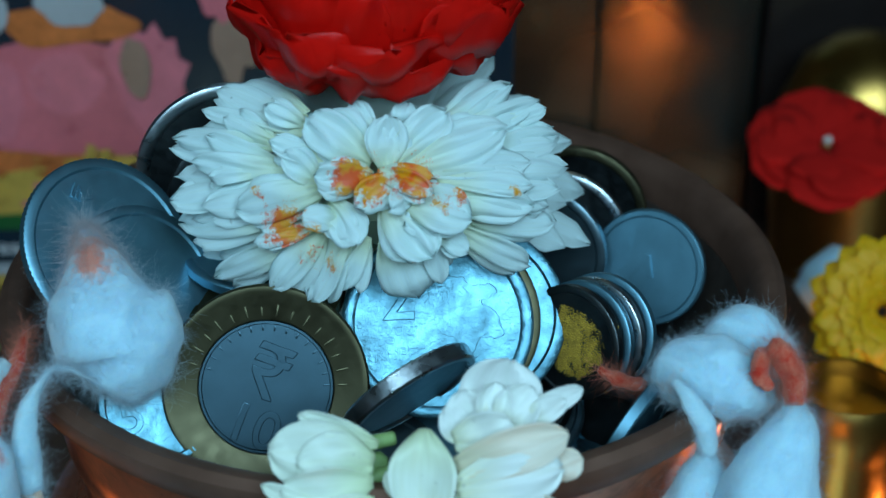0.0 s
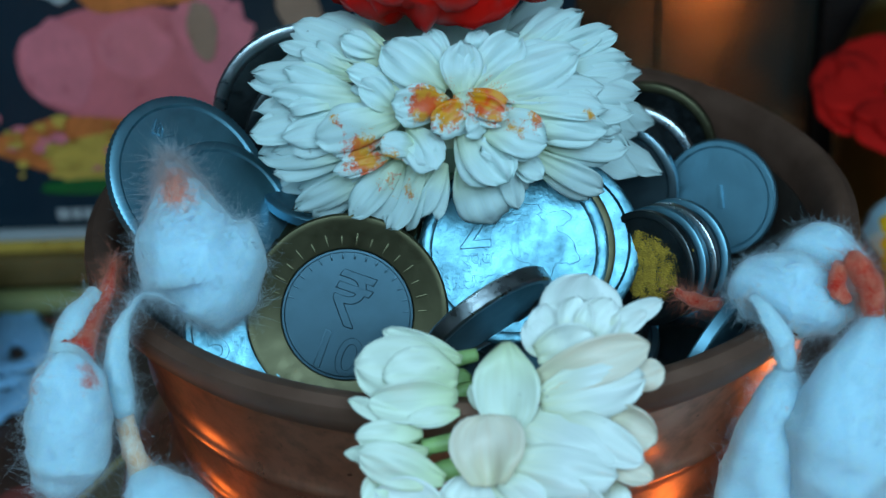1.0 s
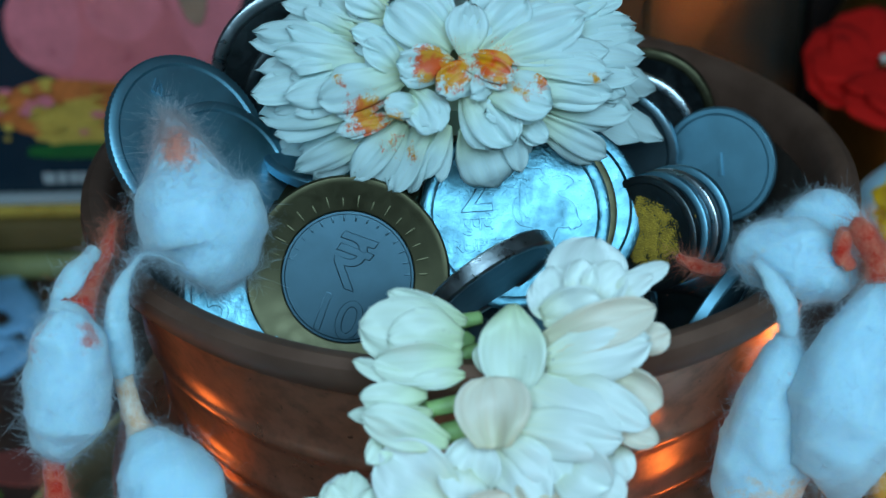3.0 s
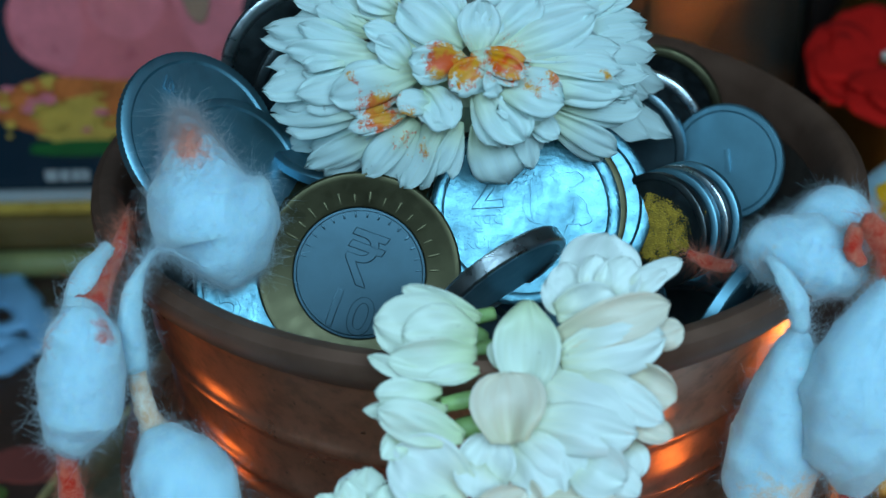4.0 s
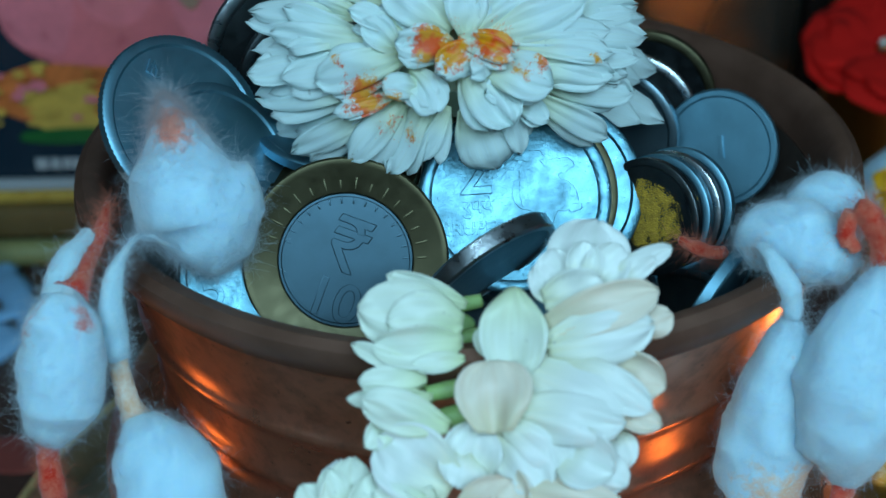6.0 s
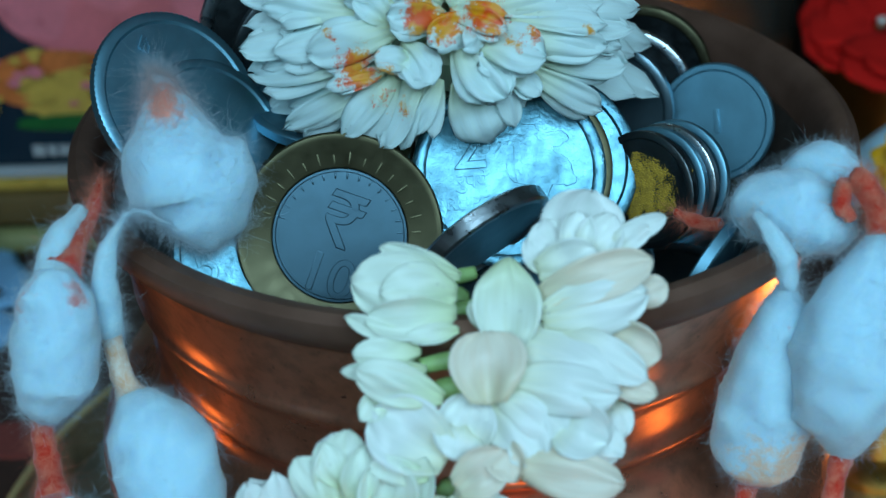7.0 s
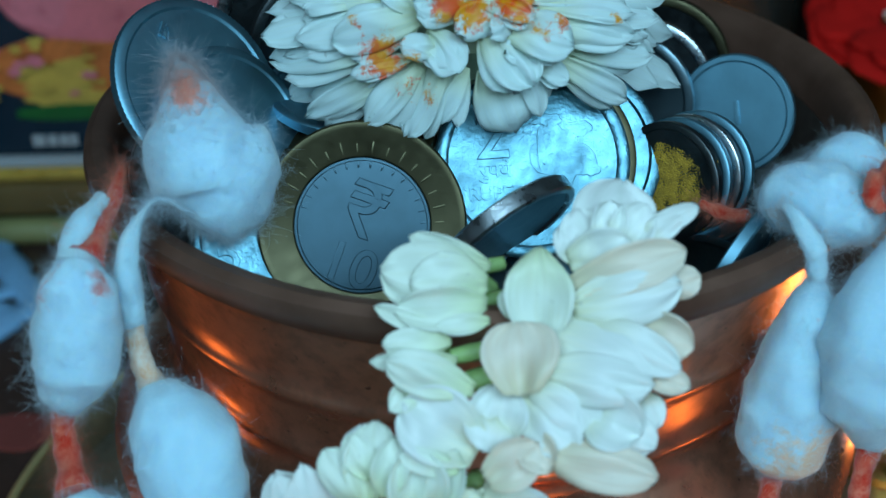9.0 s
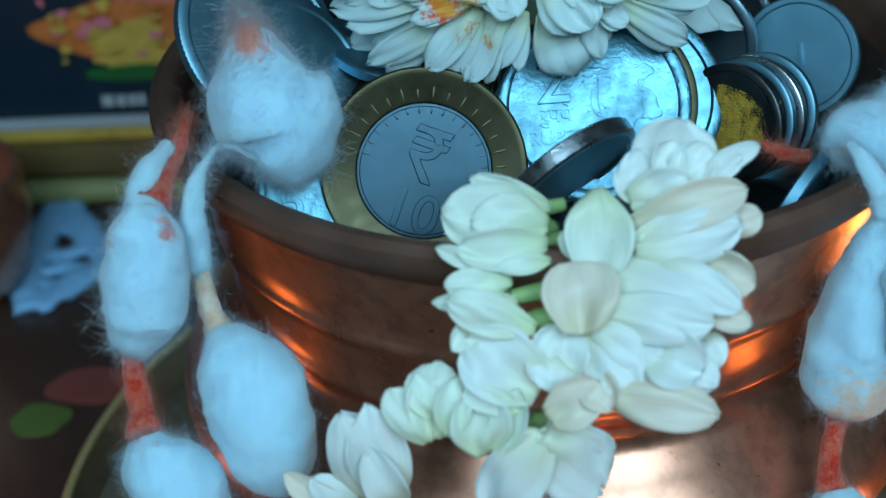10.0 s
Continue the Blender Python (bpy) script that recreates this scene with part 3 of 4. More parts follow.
MUM_PETALS += [
    ((-0.96, -2.58, 1.68), (-1.58, -2.35, 0.89), 0.44),
    ((-0.57, -2.62, 1.69), (-1.09, -2.39, 0.73), 0.41),
    ((-0.31, -2.63, 1.63), (-0.59, -2.58, 0.93), 0.27),
    ((0.00, -2.52, 1.57), (0.31, -2.34, 0.65), 0.75),
    ((0.43, -2.48, 1.91), (0.68, -2.46, 0.95), 0.34),
    ((-0.03, -2.60, 2.20), (0.53, -2.74, 1.48), 0.58),
    ((-0.85, -2.59, 2.17), (-0.38, -2.80, 1.75), 0.48),
    ((-0.22, -2.53, 2.51), (-0.91, -2.58, 2.53), 0.45),
    ((0.18, -2.50, 2.51), (-0.40, -2.73, 2.27), 0.41),
    ((-0.14, -2.53, 2.61), (0.54, -2.65, 2.43), 0.29),
    ((0.23, -2.58, 2.21), (1.04, -2.57, 2.01), 0.55),
    ((0.93, -2.42, 1.66), (1.84, -1.90, 0.94), 0.37),
    ((0.69, -2.48, 1.67), (0.98, -2.49, 1.43), 0.28),
]
MUM_PETALS += [
    ((0.85, -2.45, 2.11), (1.84, -2.18, 1.94), 0.39),
    ((1.01, -2.31, 1.87), (2.18, -1.82, 1.52), 0.45),
    ((1.18, -2.20, 2.18), (2.20, -1.80, 1.94), 0.34),
    ((0.70, -2.35, 2.40), (1.82, -2.09, 2.20), 0.34),
    ((0.87, -2.13, 2.48), (2.35, -1.50, 2.19), 0.39),
    ((1.04, -1.95, 2.56), (2.28, -1.28, 2.43), 0.35),
    ((0.24, -2.31, 2.60), (1.49, -1.84, 2.79), 0.59),
    ((0.34, -2.33, 2.55), (1.83, -1.91, 2.48), 0.48),
    ((0.99, -1.82, 2.74), (2.17, -1.14, 2.62), 0.29),
    ((0.78, -1.82, 2.80), (1.95, -0.93, 2.87), 0.35),
    ((0.52, -1.86, 2.77), (1.65, -0.85, 3.05), 0.40),
    ((0.06, -2.31, 2.63), (0.73, -1.80, 3.12), 0.44),
    ((0.01, -2.41, 2.59), (-0.02, -2.03, 3.14), 0.50),
]
MUM_PETALS += [
    ((-0.25, -2.31, 2.65), (-1.01, -1.92, 3.13), 0.54),
    ((-0.21, -2.01, 2.85), (-0.46, -1.71, 3.21), 0.26),
    ((0.18, -1.91, 2.85), (0.27, -1.66, 3.15), 0.34),
    ((-1.15, -1.77, 3.01), (-1.58, -1.63, 3.09), 0.24),
    ((-1.16, -1.51, 3.03), (-1.94, -0.94, 3.19), 0.35),
    ((-0.66, -2.68, 1.92), (-1.06, -2.68, 2.08), 0.31),
    ((0.33, -2.55, 2.39), (0.02, -2.75, 2.21), 0.31),
    ((0.69, -2.49, 1.90), (0.22, -2.65, 1.88), 0.31),
    ((-1.64, -1.81, 2.76), (-2.13, -1.51, 2.91), 0.27),
    ((-1.80, -2.06, 2.45), (-2.29, -2.00, 2.33), 0.30),
    ((1.55, -1.40, 2.78), (2.08, -0.99, 2.73), 0.24),
    ((1.62, -1.98, 1.99), (2.06, -1.86, 1.75), 0.32),
]
JASMINE = {}
JASMINE['closed round bud'] = [
    ((-0.12, -4.98, 0.30), (-1.04, -4.84, 0.60), 0.31),
    ((-0.17, -5.19, 0.18), (-1.34, -5.10, 0.42), 0.76),
    ((-0.18, -5.32, 0.04), (-1.21, -5.48, 0.02), 0.47),
    ((-0.17, -5.26, 0.25), (-1.02, -5.30, 0.36), 0.66),
    ((-0.16, -5.54, -0.04), (-0.75, -5.66, -0.02), 0.22),
]
JASMINE['upright pointed bud'] = [
    ((0.41, -5.08, 0.59), (0.31, -5.69, -0.23), 0.71),
    ((0.26, -5.51, -0.11), (0.01, -5.34, 0.22), 0.30),
]
JASMINE['crumpled open flower'] = [
    ((1.13, -4.95, 0.33), (1.38, -4.39, 1.07), 0.77),
    ((0.98, -5.06, 0.31), (0.86, -4.69, 0.86), 0.46),
    ((1.23, -4.95, 0.43), (1.65, -4.67, 0.87), 0.40),
    ((0.88, -5.08, 0.39), (0.65, -4.88, 0.75), 0.30),
    ((1.17, -4.99, 0.49), (1.25, -4.69, 0.95), 0.34),
    ((0.74, -5.12, 0.44), (1.41, -5.09, 0.63), 0.40),
    ((1.52, -4.84, 0.55), (2.21, -4.68, 0.86), 0.22),
    ((1.54, -4.93, 0.55), (2.02, -4.83, 0.81), 0.24),
    ((0.75, -5.34, 0.22), (2.00, -5.11, 0.61), 0.43),
    ((0.76, -5.56, 0.08), (1.95, -5.49, 0.30), 0.55),
]
JASMINE['broad open flower'] = [
    ((0.14, -6.24, -0.57), (0.12, -5.59, -0.05), 0.68),
    ((0.38, -5.59, -0.14), (1.57, -6.08, -0.51), 0.63),
    ((0.92, -5.62, -0.08), (1.91, -6.05, -0.38), 0.39),
    ((1.52, -5.55, -0.21), (2.06, -5.81, -0.33), 0.45),
    ((1.45, -5.85, -0.51), (1.99, -6.11, -0.64), 0.26),
    ((0.31, -6.04, -0.42), (1.56, -6.26, -0.50), 0.48),
]
JASMINE['cupped flower'] = [
    ((0.21, -6.14, -0.42), (0.97, -6.63, -0.78), 0.63),
    ((0.16, -6.17, -0.55), (0.77, -6.72, -0.98), 0.54),
    ((0.87, -6.36, -0.66), (1.43, -6.68, -0.83), 0.54),
    ((1.08, -6.34, -0.83), (1.56, -6.69, -1.06), 0.39),
    ((1.52, -6.06, -0.74), (1.64, -6.42, -0.97), 0.30),
]
JASMINE['half-closed long bud'] = [
    ((-0.64, -5.55, -0.20), (-1.43, -5.41, 0.09), 0.22),
    ((-0.59, -5.67, -0.23), (-1.35, -5.75, -0.17), 0.35),
    ((-0.53, -5.75, -0.41), (-1.48, -5.84, -0.36), 0.24),
    ((-0.35, -6.10, -0.58), (-1.32, -5.95, -0.27), 0.47),
    ((-1.05, -5.96, -0.63), (-1.28, -6.21, -0.75), 0.30),
]
JASMINE['twin-petal flower'] = [
    ((-0.32, -6.58, -1.08), (-1.12, -6.24, -0.58), 0.68),
    ((-0.22, -6.48, -1.08), (-0.01, -6.11, -0.54), 0.54),
    ((-0.15, -6.34, -0.78), (-0.29, -6.69, -0.99), 0.46),
]
JASMINE['rounded bud'] = [
    ((-1.54, -6.72, -1.60), (-1.49, -6.30, -0.84), 0.58),
    ((-1.59, -6.78, -1.62), (-1.99, -6.56, -1.01), 0.44),
    ((-1.37, -6.83, -1.49), (-1.22, -6.53, -0.88), 0.39),
    ((-1.50, -6.73, -1.30), (-1.75, -6.48, -0.88), 0.35),
]
JASMINE['curled bud'] = [
    ((-0.94, -6.83, -1.78), (-1.06, -6.61, -0.97), 0.64),
    ((-0.55, -6.77, -1.18), (-1.19, -6.70, -0.96), 0.30),
    ((-0.85, -6.78, -1.77), (-0.54, -6.58, -1.04), 0.39),
]
JASMINE['peach-glow-painted flower'] = [
    ((1.72, -5.32, 0.14), (2.18, -5.31, 0.30), 0.30),
    ((0.33, -6.52, -1.12), (1.56, -6.83, -1.30), 0.45),
    ((-0.26, -6.71, -1.33), (0.34, -6.57, -1.02), 0.45),
    ((0.22, -6.34, -1.03), (0.42, -6.71, -1.27), 0.35),
]
JASMINE['drooping flower'] = [
    ((-2.37, -6.5, -2.64), (-2.57, -6.65, -1.28), 0.44),
    ((-2.08, -6.39, -2.65), (-2.32, -6.51, -1.25), 0.58),
    ((-2.0, -6.6, -2.65), (-2.29, -6.76, -1.71), 0.39),
    ((-2.64, -6.56, -2.75), (-3.26, -6.69, -2.07), 0.32),
    ((-2.5, -6.63, -2.73), (-2.92, -6.76, -2.1), 0.32),
]
JASMINE['hanging flower'] = [
    ((-0.31, -6.81, -1.51), (-0.93, -6.79, -2.6), 0.6),
    ((-0.31, -6.81, -1.51), (0.34, -6.8, -2.47), 0.72),
    ((-0.38, -6.69, -1.52), (-0.31, -6.68, -2.77), 0.47),
]


# ---- flowers ----
def chrysanthemum():
    centre = cm(-0.1, -0.9, 1.75)
    mum = thing("chrysanthemum", cm(-0.1, -0.9, 0.6), "white chrysanthemum dusted with orange powder, lying on the coins", "flower")
    part("heart", lathe([(0.0005, -0.008), (0.008, -0.006), (0.011, -0.001), (0.009, 0.004), (0.0005, 0.006)], 24, centre, 0.15), MUM, mum)
    for k, (root, tip, width) in enumerate(MUM_PETALS):
        rng = random.Random(k + 11)
        r, t = cm(*root), cm(*tip)
        out = (t - centre).normalized() + Vector((rng.gauss(0, 0.7), rng.gauss(0, 0.5), rng.gauss(0, 0.7)))
        r = r.lerp(centre, 0.12)
        part("petal", petal(r, t, width / 100 * rng.uniform(0.95, 1.2), TOWARD + 0.35 * out, arch=rng.uniform(0.0, 0.16), cup=rng.uniform(-0.1, 0.2), curl=rng.uniform(-0.1, 0.02),
                            blunt=rng.uniform(0.56, 0.7), ridges=rng.uniform(0.02, 0.05), wave=0.24, seed=k, nu=13, nv=10, lip=rng.uniform(-0.2, 0.3), tooth=rng.uniform(0.03, 0.1)), MUM, mum)
        for side_turn in (-1, 1):
            way = Matrix.Rotation(side_turn * rng.uniform(0.12, 0.3), 4, TOWARD) @ (t - r)
            low = r - TOWARD * rng.uniform(0.0003, 0.0009)
            part("petal", petal(low, low + way * rng.uniform(0.78, 0.96), width / 100 * rng.uniform(0.8, 1.0), TOWARD + 0.35 * out, arch=rng.uniform(0.0, 0.1), cup=rng.uniform(-0.1, 0.2),
                                curl=rng.uniform(-0.14, 0.0), blunt=rng.uniform(0.56, 0.7), ridges=0.035, wave=0.15, seed=k + 300 * side_turn, tooth=rng.uniform(0.02, 0.08)), MUM, mum)
    # rows of petals further back close the head
    axis = Vector((0.0, -0.62, 0.78)).normalized()
    side = Vector((1, 0, 0))
    up = axis.cross(side)
    k = 100
    for count, long, lift, back in ((22, 2.75, -0.2, 0.55), (20, 2.5, -0.05, 0.45), (15, 2.0, 0.1, 0.4)):
        for j in range(count):
            rng = random.Random(k)
            a = 2 * math.pi * (j + 0.5 * (count % 3)) / count + rng.uniform(-0.08, 0.08)
            out = side * math.cos(a) + up * math.sin(a)
            n = long * rng.uniform(0.88, 1.04) / 100
            if out.y < -0.3:
                n *= 0.68
            root = centre - axis * back / 100 - TOWARD * 0.003 + out * 0.004
            part("petal", petal(root, root + (out + axis * lift).normalized() * n, 0.0056 * rng.uniform(0.85, 1.15), axis, arch=rng.uniform(0.08, 0.22), cup=rng.uniform(0, 0.4),
                                curl=rng.uniform(-0.15, 0.0), blunt=0.68, ridges=0.035, seed=k), MUM, mum)
            k += 1


def jasmine_garland():
    garland = thing("jasmine_garland", cm(0.4, -5.6, -1.0), "string of white jasmine flowers hung over the pot's front lip", "garland")
    for n, (name, rows) in enumerate(JASMINE.items()):
        if max(r[2] for r, _, _ in rows) > -0.4:
            rows = [([a + b * 0.2 for a, b in zip(r, TOWARD)], [a + b * 0.26 for a, b in zip(t, TOWARD)], w) for r, t, w in rows]
        roots = [cm(*r) for r, _, _ in rows]
        middle = sum(roots, Vector()) / len(roots)
        inward = middle - TOWARD * 0.006
        flower = part("flower", tube([inward - TOWARD * 0.004, inward, inward + TOWARD * 0.001], [0.0011, 0.0016, 0.0013], 8), STEM, garland, name + " of jasmine")
        for k, (root, tip, width) in enumerate(rows):
            rng = random.Random(n * 31 + k)
            bud = "bud" in name
            part("petal", petal(cm(*root), cm(*tip), width / 100 * (1.08 if bud else 1.26), TOWARD, arch=rng.uniform(0.16, 0.28) if bud else rng.uniform(0.1, 0.3), cup=(0.35, -0.3)[k % 2] if bud else rng.choice((-0.4, -0.2, 0.15, 0.45)),
                                curl=rng.uniform(-0.1, 0.06), blunt=rng.uniform(0.46, 0.56), ridges=0.004, wave=0.16, base=0.18 if "pointed" in name else 0.28 if bud else 0.45, thick=0.0002, seed=n * 31 + k, nu=14, nv=12, lip=rng.uniform(-0.5, -0.15), tooth=0.02), JAS_PEACH if "peach" in name or (not bud and rng.random() < 0.16) else JAS_CREAM if bud else JAS, flower)
            # an outer petal lies under each of the larger ones
            if width > 0.5 and name in ("drooping flower", "hanging flower", "rounded bud", "crumpled open flower"):
                a, b = cm(*root), cm(*tip)
                turn = Matrix.Rotation(rng.choice((-1, 1)) * rng.uniform(0.16, 0.34), 4, TOWARD)
                way = turn @ (b - a)
                a = a - TOWARD * 0.0016
                part("petal", petal(a, a + way * rng.uniform(0.86, 0.97), width / 100 * 0.9, TOWARD, arch=rng.uniform(0.15, 0.3), cup=rng.uniform(-0.3, 0.1), curl=rng.uniform(-0.12, 0.0),
                                    blunt=rng.uniform(0.55, 0.66), ridges=0.006, wave=0.15, base=0.6, thick=0.0003, seed=n * 31 + k + 700, nu=10, nv=8), JAS_PEACH if rng.random() < 0.12 else JAS, flower)
    for a, b, r in (((0.05, -4.75, 0.2), (-0.5, -4.95, 0.12), 0.085), ((0.1, -5.1, -0.02), (-0.4, -5.25, -0.12), 0.085), ((0.25, -5.65, -0.38), (-0.6, -5.8, -0.36), 0.1), ((0.25, -5.8, -0.6), (-0.7, -6.0, -0.66), 0.12)):
        part("stem", tube([cm(*a), (cm(*a) + cm(*b)) / 2 + Vector((0, 0, 0.0004)), cm(*b)], [r / 100, r / 90, r / 110], 10), STEM, garland, "pale green stem")
    part("string", tube([cm(0.5, -4.9, -0.15), cm(0.3, -5.3, -0.1), cm(0.2, -5.75, -0.6), cm(0.1, -5.8, -2.0), cm(0.0, -5.8, -3.2)], [0.0006] * 5, 6), STEM, garland)


def red_rose():
    at = cm(-0.2, -0.5, 4.6)
    s = 0.84
    rose = thing("rose", at - Vector((0, 0, 0.015)), "bright red glossy rose resting on the white flower", "flower")
    k = 0
    for count, foot, low, belly, top, high, width in ((5, 0.3, -0.6, 0.5, 0.35, 1.3, 1.2), (6, 0.5, -0.8, 0.95, 0.8, 1.25, 1.6), (8, 0.7, -1.0, 1.4, 1.35, 1.1, 1.8), (9, 0.9, -1.25, 1.75, 1.8, 0.85, 2.0),
                                                      (10, 1.0, -1.4, 1.95, 2.1, 0.4, 2.0), (10, 1.1, -1.5, 2.0, 2.15, -0.2, 1.9), (9, 1.0, -1.5, 1.85, 1.95, -0.75, 1.7)):
        for j in range(count):
            rng = random.Random(500 + k)
            a = 2 * math.pi * (j + 0.37 * count) / count + rng.uniform(-0.18, 0.18)
            out = Vector((math.cos(a), math.sin(a), 0))
            root = at + (out * foot + Vector((0, 0, low))) * s / 100
            tip = at + (out * top + Vector((0, 0, high + rng.uniform(-0.3, 0.3)))) * s / 100
            mid = (foot + top) / 2
            wide = width * s / 100 * rng.uniform(0.9, 1.1)
            part("petal", petal(root, tip, wide, -out, arch=-2 * s * (belly - mid) / (100 * (tip - root).length), cup=0.45, curl=rng.uniform(-0.2, 0.02), blunt=0.7, ridges=0.03, wave=0.16,
                                seed=500 + k, nu=10, nv=8), ROSE, rose)
            k += 1
    part("calyx", lathe([(0.0005, -0.014), (0.006, -0.012), (0.009, -0.008), (0.0005, -0.006)], 20, at), STEM, rose)


# ---- cotton ----
def fluff(bm, faces, count, long, seed, thin=0.000012):
    """Loose fibres: thin curling three-sided hairs, most of them lying close to the surface, a few standing off."""
    rng = random.Random(seed)
    for _ in range(count):
        corners, n = faces[rng.randrange(len(faces))]
        a, b = rng.random(), rng.random()
        p = corners[0].lerp(corners[1], a).lerp(corners[3].lerp(corners[2], a), b)
        loose = rng.random() < 0.2
        way = Vector((rng.gauss(0, 1), rng.gauss(0, 1), rng.gauss(0, 1)))
        way = (way - n * way.dot(n)).normalized() + n * (rng.uniform(0.15, 0.6) if loose else rng.uniform(0.02, 0.2))
        step = long * (rng.uniform(0.3, 1.0) if loose else rng.uniform(0.3, 0.6)) / 5
        rings = []
        for s in range(6):
            side = way.orthogonal().normalized()
            other = way.cross(side).normalized()
            w = thin * (1.15 - 0.17 * s)
            rings.append([bm.verts.new(p + (side * math.cos(c) + other * math.sin(c)) * w) for c in (0, 2.1, 4.2)])
            way = (way.normalized() + 0.24 * Vector((rng.gauss(0, 1), rng.gauss(0, 1), rng.gauss(0, 1)))).normalized()
            p = p + way * step
        for a, b in zip(rings, rings[1:]):
            for k in range(3):
                bm.faces.new((a[k], a[(k + 1) % 3], b[(k + 1) % 3], b[k]))


def lump(points, radii, parent, name="cotton_bead", label="", material=None, rough=0.13, fibres=500, long=0.0038, seed=0, segs=44):
    """A soft wad of cotton round a path, with loose fibres all over."""
    bm = tube([cm(*p) for p in points], [r / 100 for r in radii], segs, rough, seed=seed * 3.7)
    for v in bm.verts:
        v.co += 0.00034 * noise.noise_vector(v.co * 230 + Vector((seed, 0, 0))) + 0.00022 * noise.noise_vector(v.co * 900) + 0.0001 * noise.noise_vector(v.co * 2600)
    bm.normal_update()
    skin = [([v.co.copy() for v in f.verts], f.normal.copy()) for f in bm.faces if len(f.verts) == 4]
    body = part(name, bm, material or COTTON_SPOTTED, parent, label)
    if fibres:
        hair = bmesh.new()
        fluff(hair, skin, int(fibres * 2.9), long * 1.35, seed)
        red = material is COTTON_RED
        tagged(part("fluff", hair, FIBRE_RED if red else FIBRE, body), "loose red-stained cotton fibres" if red else "loose white cotton fibres", kind="stuff")
    return body


def cotton_garlands():
    left = thing("cotton_garland", cm(-4.5, -4.6, -0.5), "cotton bead garland with red kumkum knots over the pot's lip", "garland", "cotton garlands")
    lump([(-3.85, -2.55, 1.95), (-3.76, -2.62, 1.72), (-3.7, -2.75, 1.35), (-3.6, -2.95, 0.9), (-3.4, -3.1, 0.46), (-3.48, -3.3, 0.12), (-3.56, -3.36, -0.02)], [0.05, 0.17, 0.44, 0.74, 0.8, 0.56, 0.2], left, fibres=3000, long=0.0046, seed=1, rough=0.13)
    lump([(-4.55, -3.2, 0.82), (-4.58, -3.5, 0.62), (-4.7, -4.2, 0.45), (-4.8, -4.6, 0.3)], [0.03, 0.08, 0.16, 0.25], left, "knot", "twisted cotton knot soaked in red kumkum", COTTON_RED, fibres=400, seed=3, segs=14)
    lump([(-4.72, -3.7, 0.6), (-4.84, -4.2, 0.5), (-4.88, -4.65, 0.25)], [0.12, 0.22, 0.25], left, "knot", "white cotton by the knot", fibres=150, seed=33, segs=14)
    lump([(-4.8, -4.62, 0.36), (-4.86, -4.74, 0.1), (-4.93, -4.86, -0.4), (-5.02, -4.95, -0.9), (-5.16, -5.0, -1.3), (-5.24, -5.02, -1.55)], [0.18, 0.4, 0.52, 0.52, 0.34, 0.14], left, fibres=1100, seed=4)
    lump([(-5.26, -5.05, -1.52), (-5.24, -5.2, -1.85), (-5.16, -5.45, -2.1), (-5.08, -5.7, -2.25)], [0.13, 0.13, 0.17, 0.24], left, "knot", "twisted cotton knot soaked in red kumkum", COTTON_RED, fibres=300, seed=5, segs=14)
    lump([(-5.06, -5.75, -2.2), (-4.95, -5.9, -2.45), (-4.72, -6.0, -2.85), (-4.6, -6.0, -3.4), (-4.5, -6.0, -3.8)], [0.2, 0.46, 0.6, 0.5, 0.15], left, fibres=900, seed=6)
    lump([(-3.6, -3.75, 0.4), (-4.0, -3.95, 0.72), (-4.25, -4.2, 0.55), (-4.4, -4.4, 0.0), (-4.4, -4.45, -0.5), (-4.38, -4.5, -0.75)], [0.02, 0.03, 0.07, 0.16, 0.18, 0.13], left, "strand", "thin strand of white cotton", fibres=700, seed=7, segs=18, rough=0.3)
    lump([(-4.4, -4.52, -0.68), (-4.35, -4.6, -1.0), (-4.24, -4.7, -1.35), (-4.15, -4.85, -1.5)], [0.12, 0.13, 0.16, 0.26], left, "knot", "cotton neck stained peach with sandal paste", COTTON_PEACH, fibres=80, seed=8, segs=14)
    lump([(-4.18, -4.78, -1.4), (-4.02, -5.0, -1.6), (-3.78, -5.3, -1.95), (-3.66, -5.5, -2.45), (-3.56, -5.6, -3.0), (-3.5, -5.6, -3.25)], [0.22, 0.5, 0.66, 0.64, 0.42, 0.15], left, fibres=900, seed=9)
    right = thing("cotton_garland", cm(4.2, -4.5, -0.8), "cotton bead garland with red kumkum knots over the pot's lip", "garland", "cotton garlands")
    lump([(3.34, -3.7, 0.12), (3.58, -3.65, 0.25), (4.0, -3.65, 0.28), (4.4, -3.75, 0.1), (4.65, -3.85, -0.1)], [0.18, 0.42, 0.5, 0.44, 0.18], right, fibres=2200, long=0.003, seed=11, rough=0.2)
    lump([(4.05, -3.05, 0.3), (4.42, -3.05, 0.4), (4.75, -3.1, 0.32), (5.0, -3.25, 0.15)], [0.26, 0.43, 0.42, 0.2], right, fibres=1500, long=0.003, seed=12, rough=0.2)
    lump([(3.45, -4.0, 0.42), (3.6, -4.15, 0.3), (3.78, -4.25, 0.0), (3.88, -4.25, -0.35), (3.9, -4.22, -0.6)], [0.06, 0.11, 0.14, 0.13, 0.09], right, "strand", "pale strand of twisted cotton", COTTON, fibres=320, seed=13, segs=14)
    lump([(3.9, -4.25, -0.5), (3.84, -4.35, -0.8), (3.74, -4.5, -1.4), (3.7, -4.52, -2.1), (3.62, -4.6, -2.8), (3.56, -4.6, -3.15)], [0.13, 0.3, 0.47, 0.62, 0.56, 0.16], right, fibres=1100, seed=14)
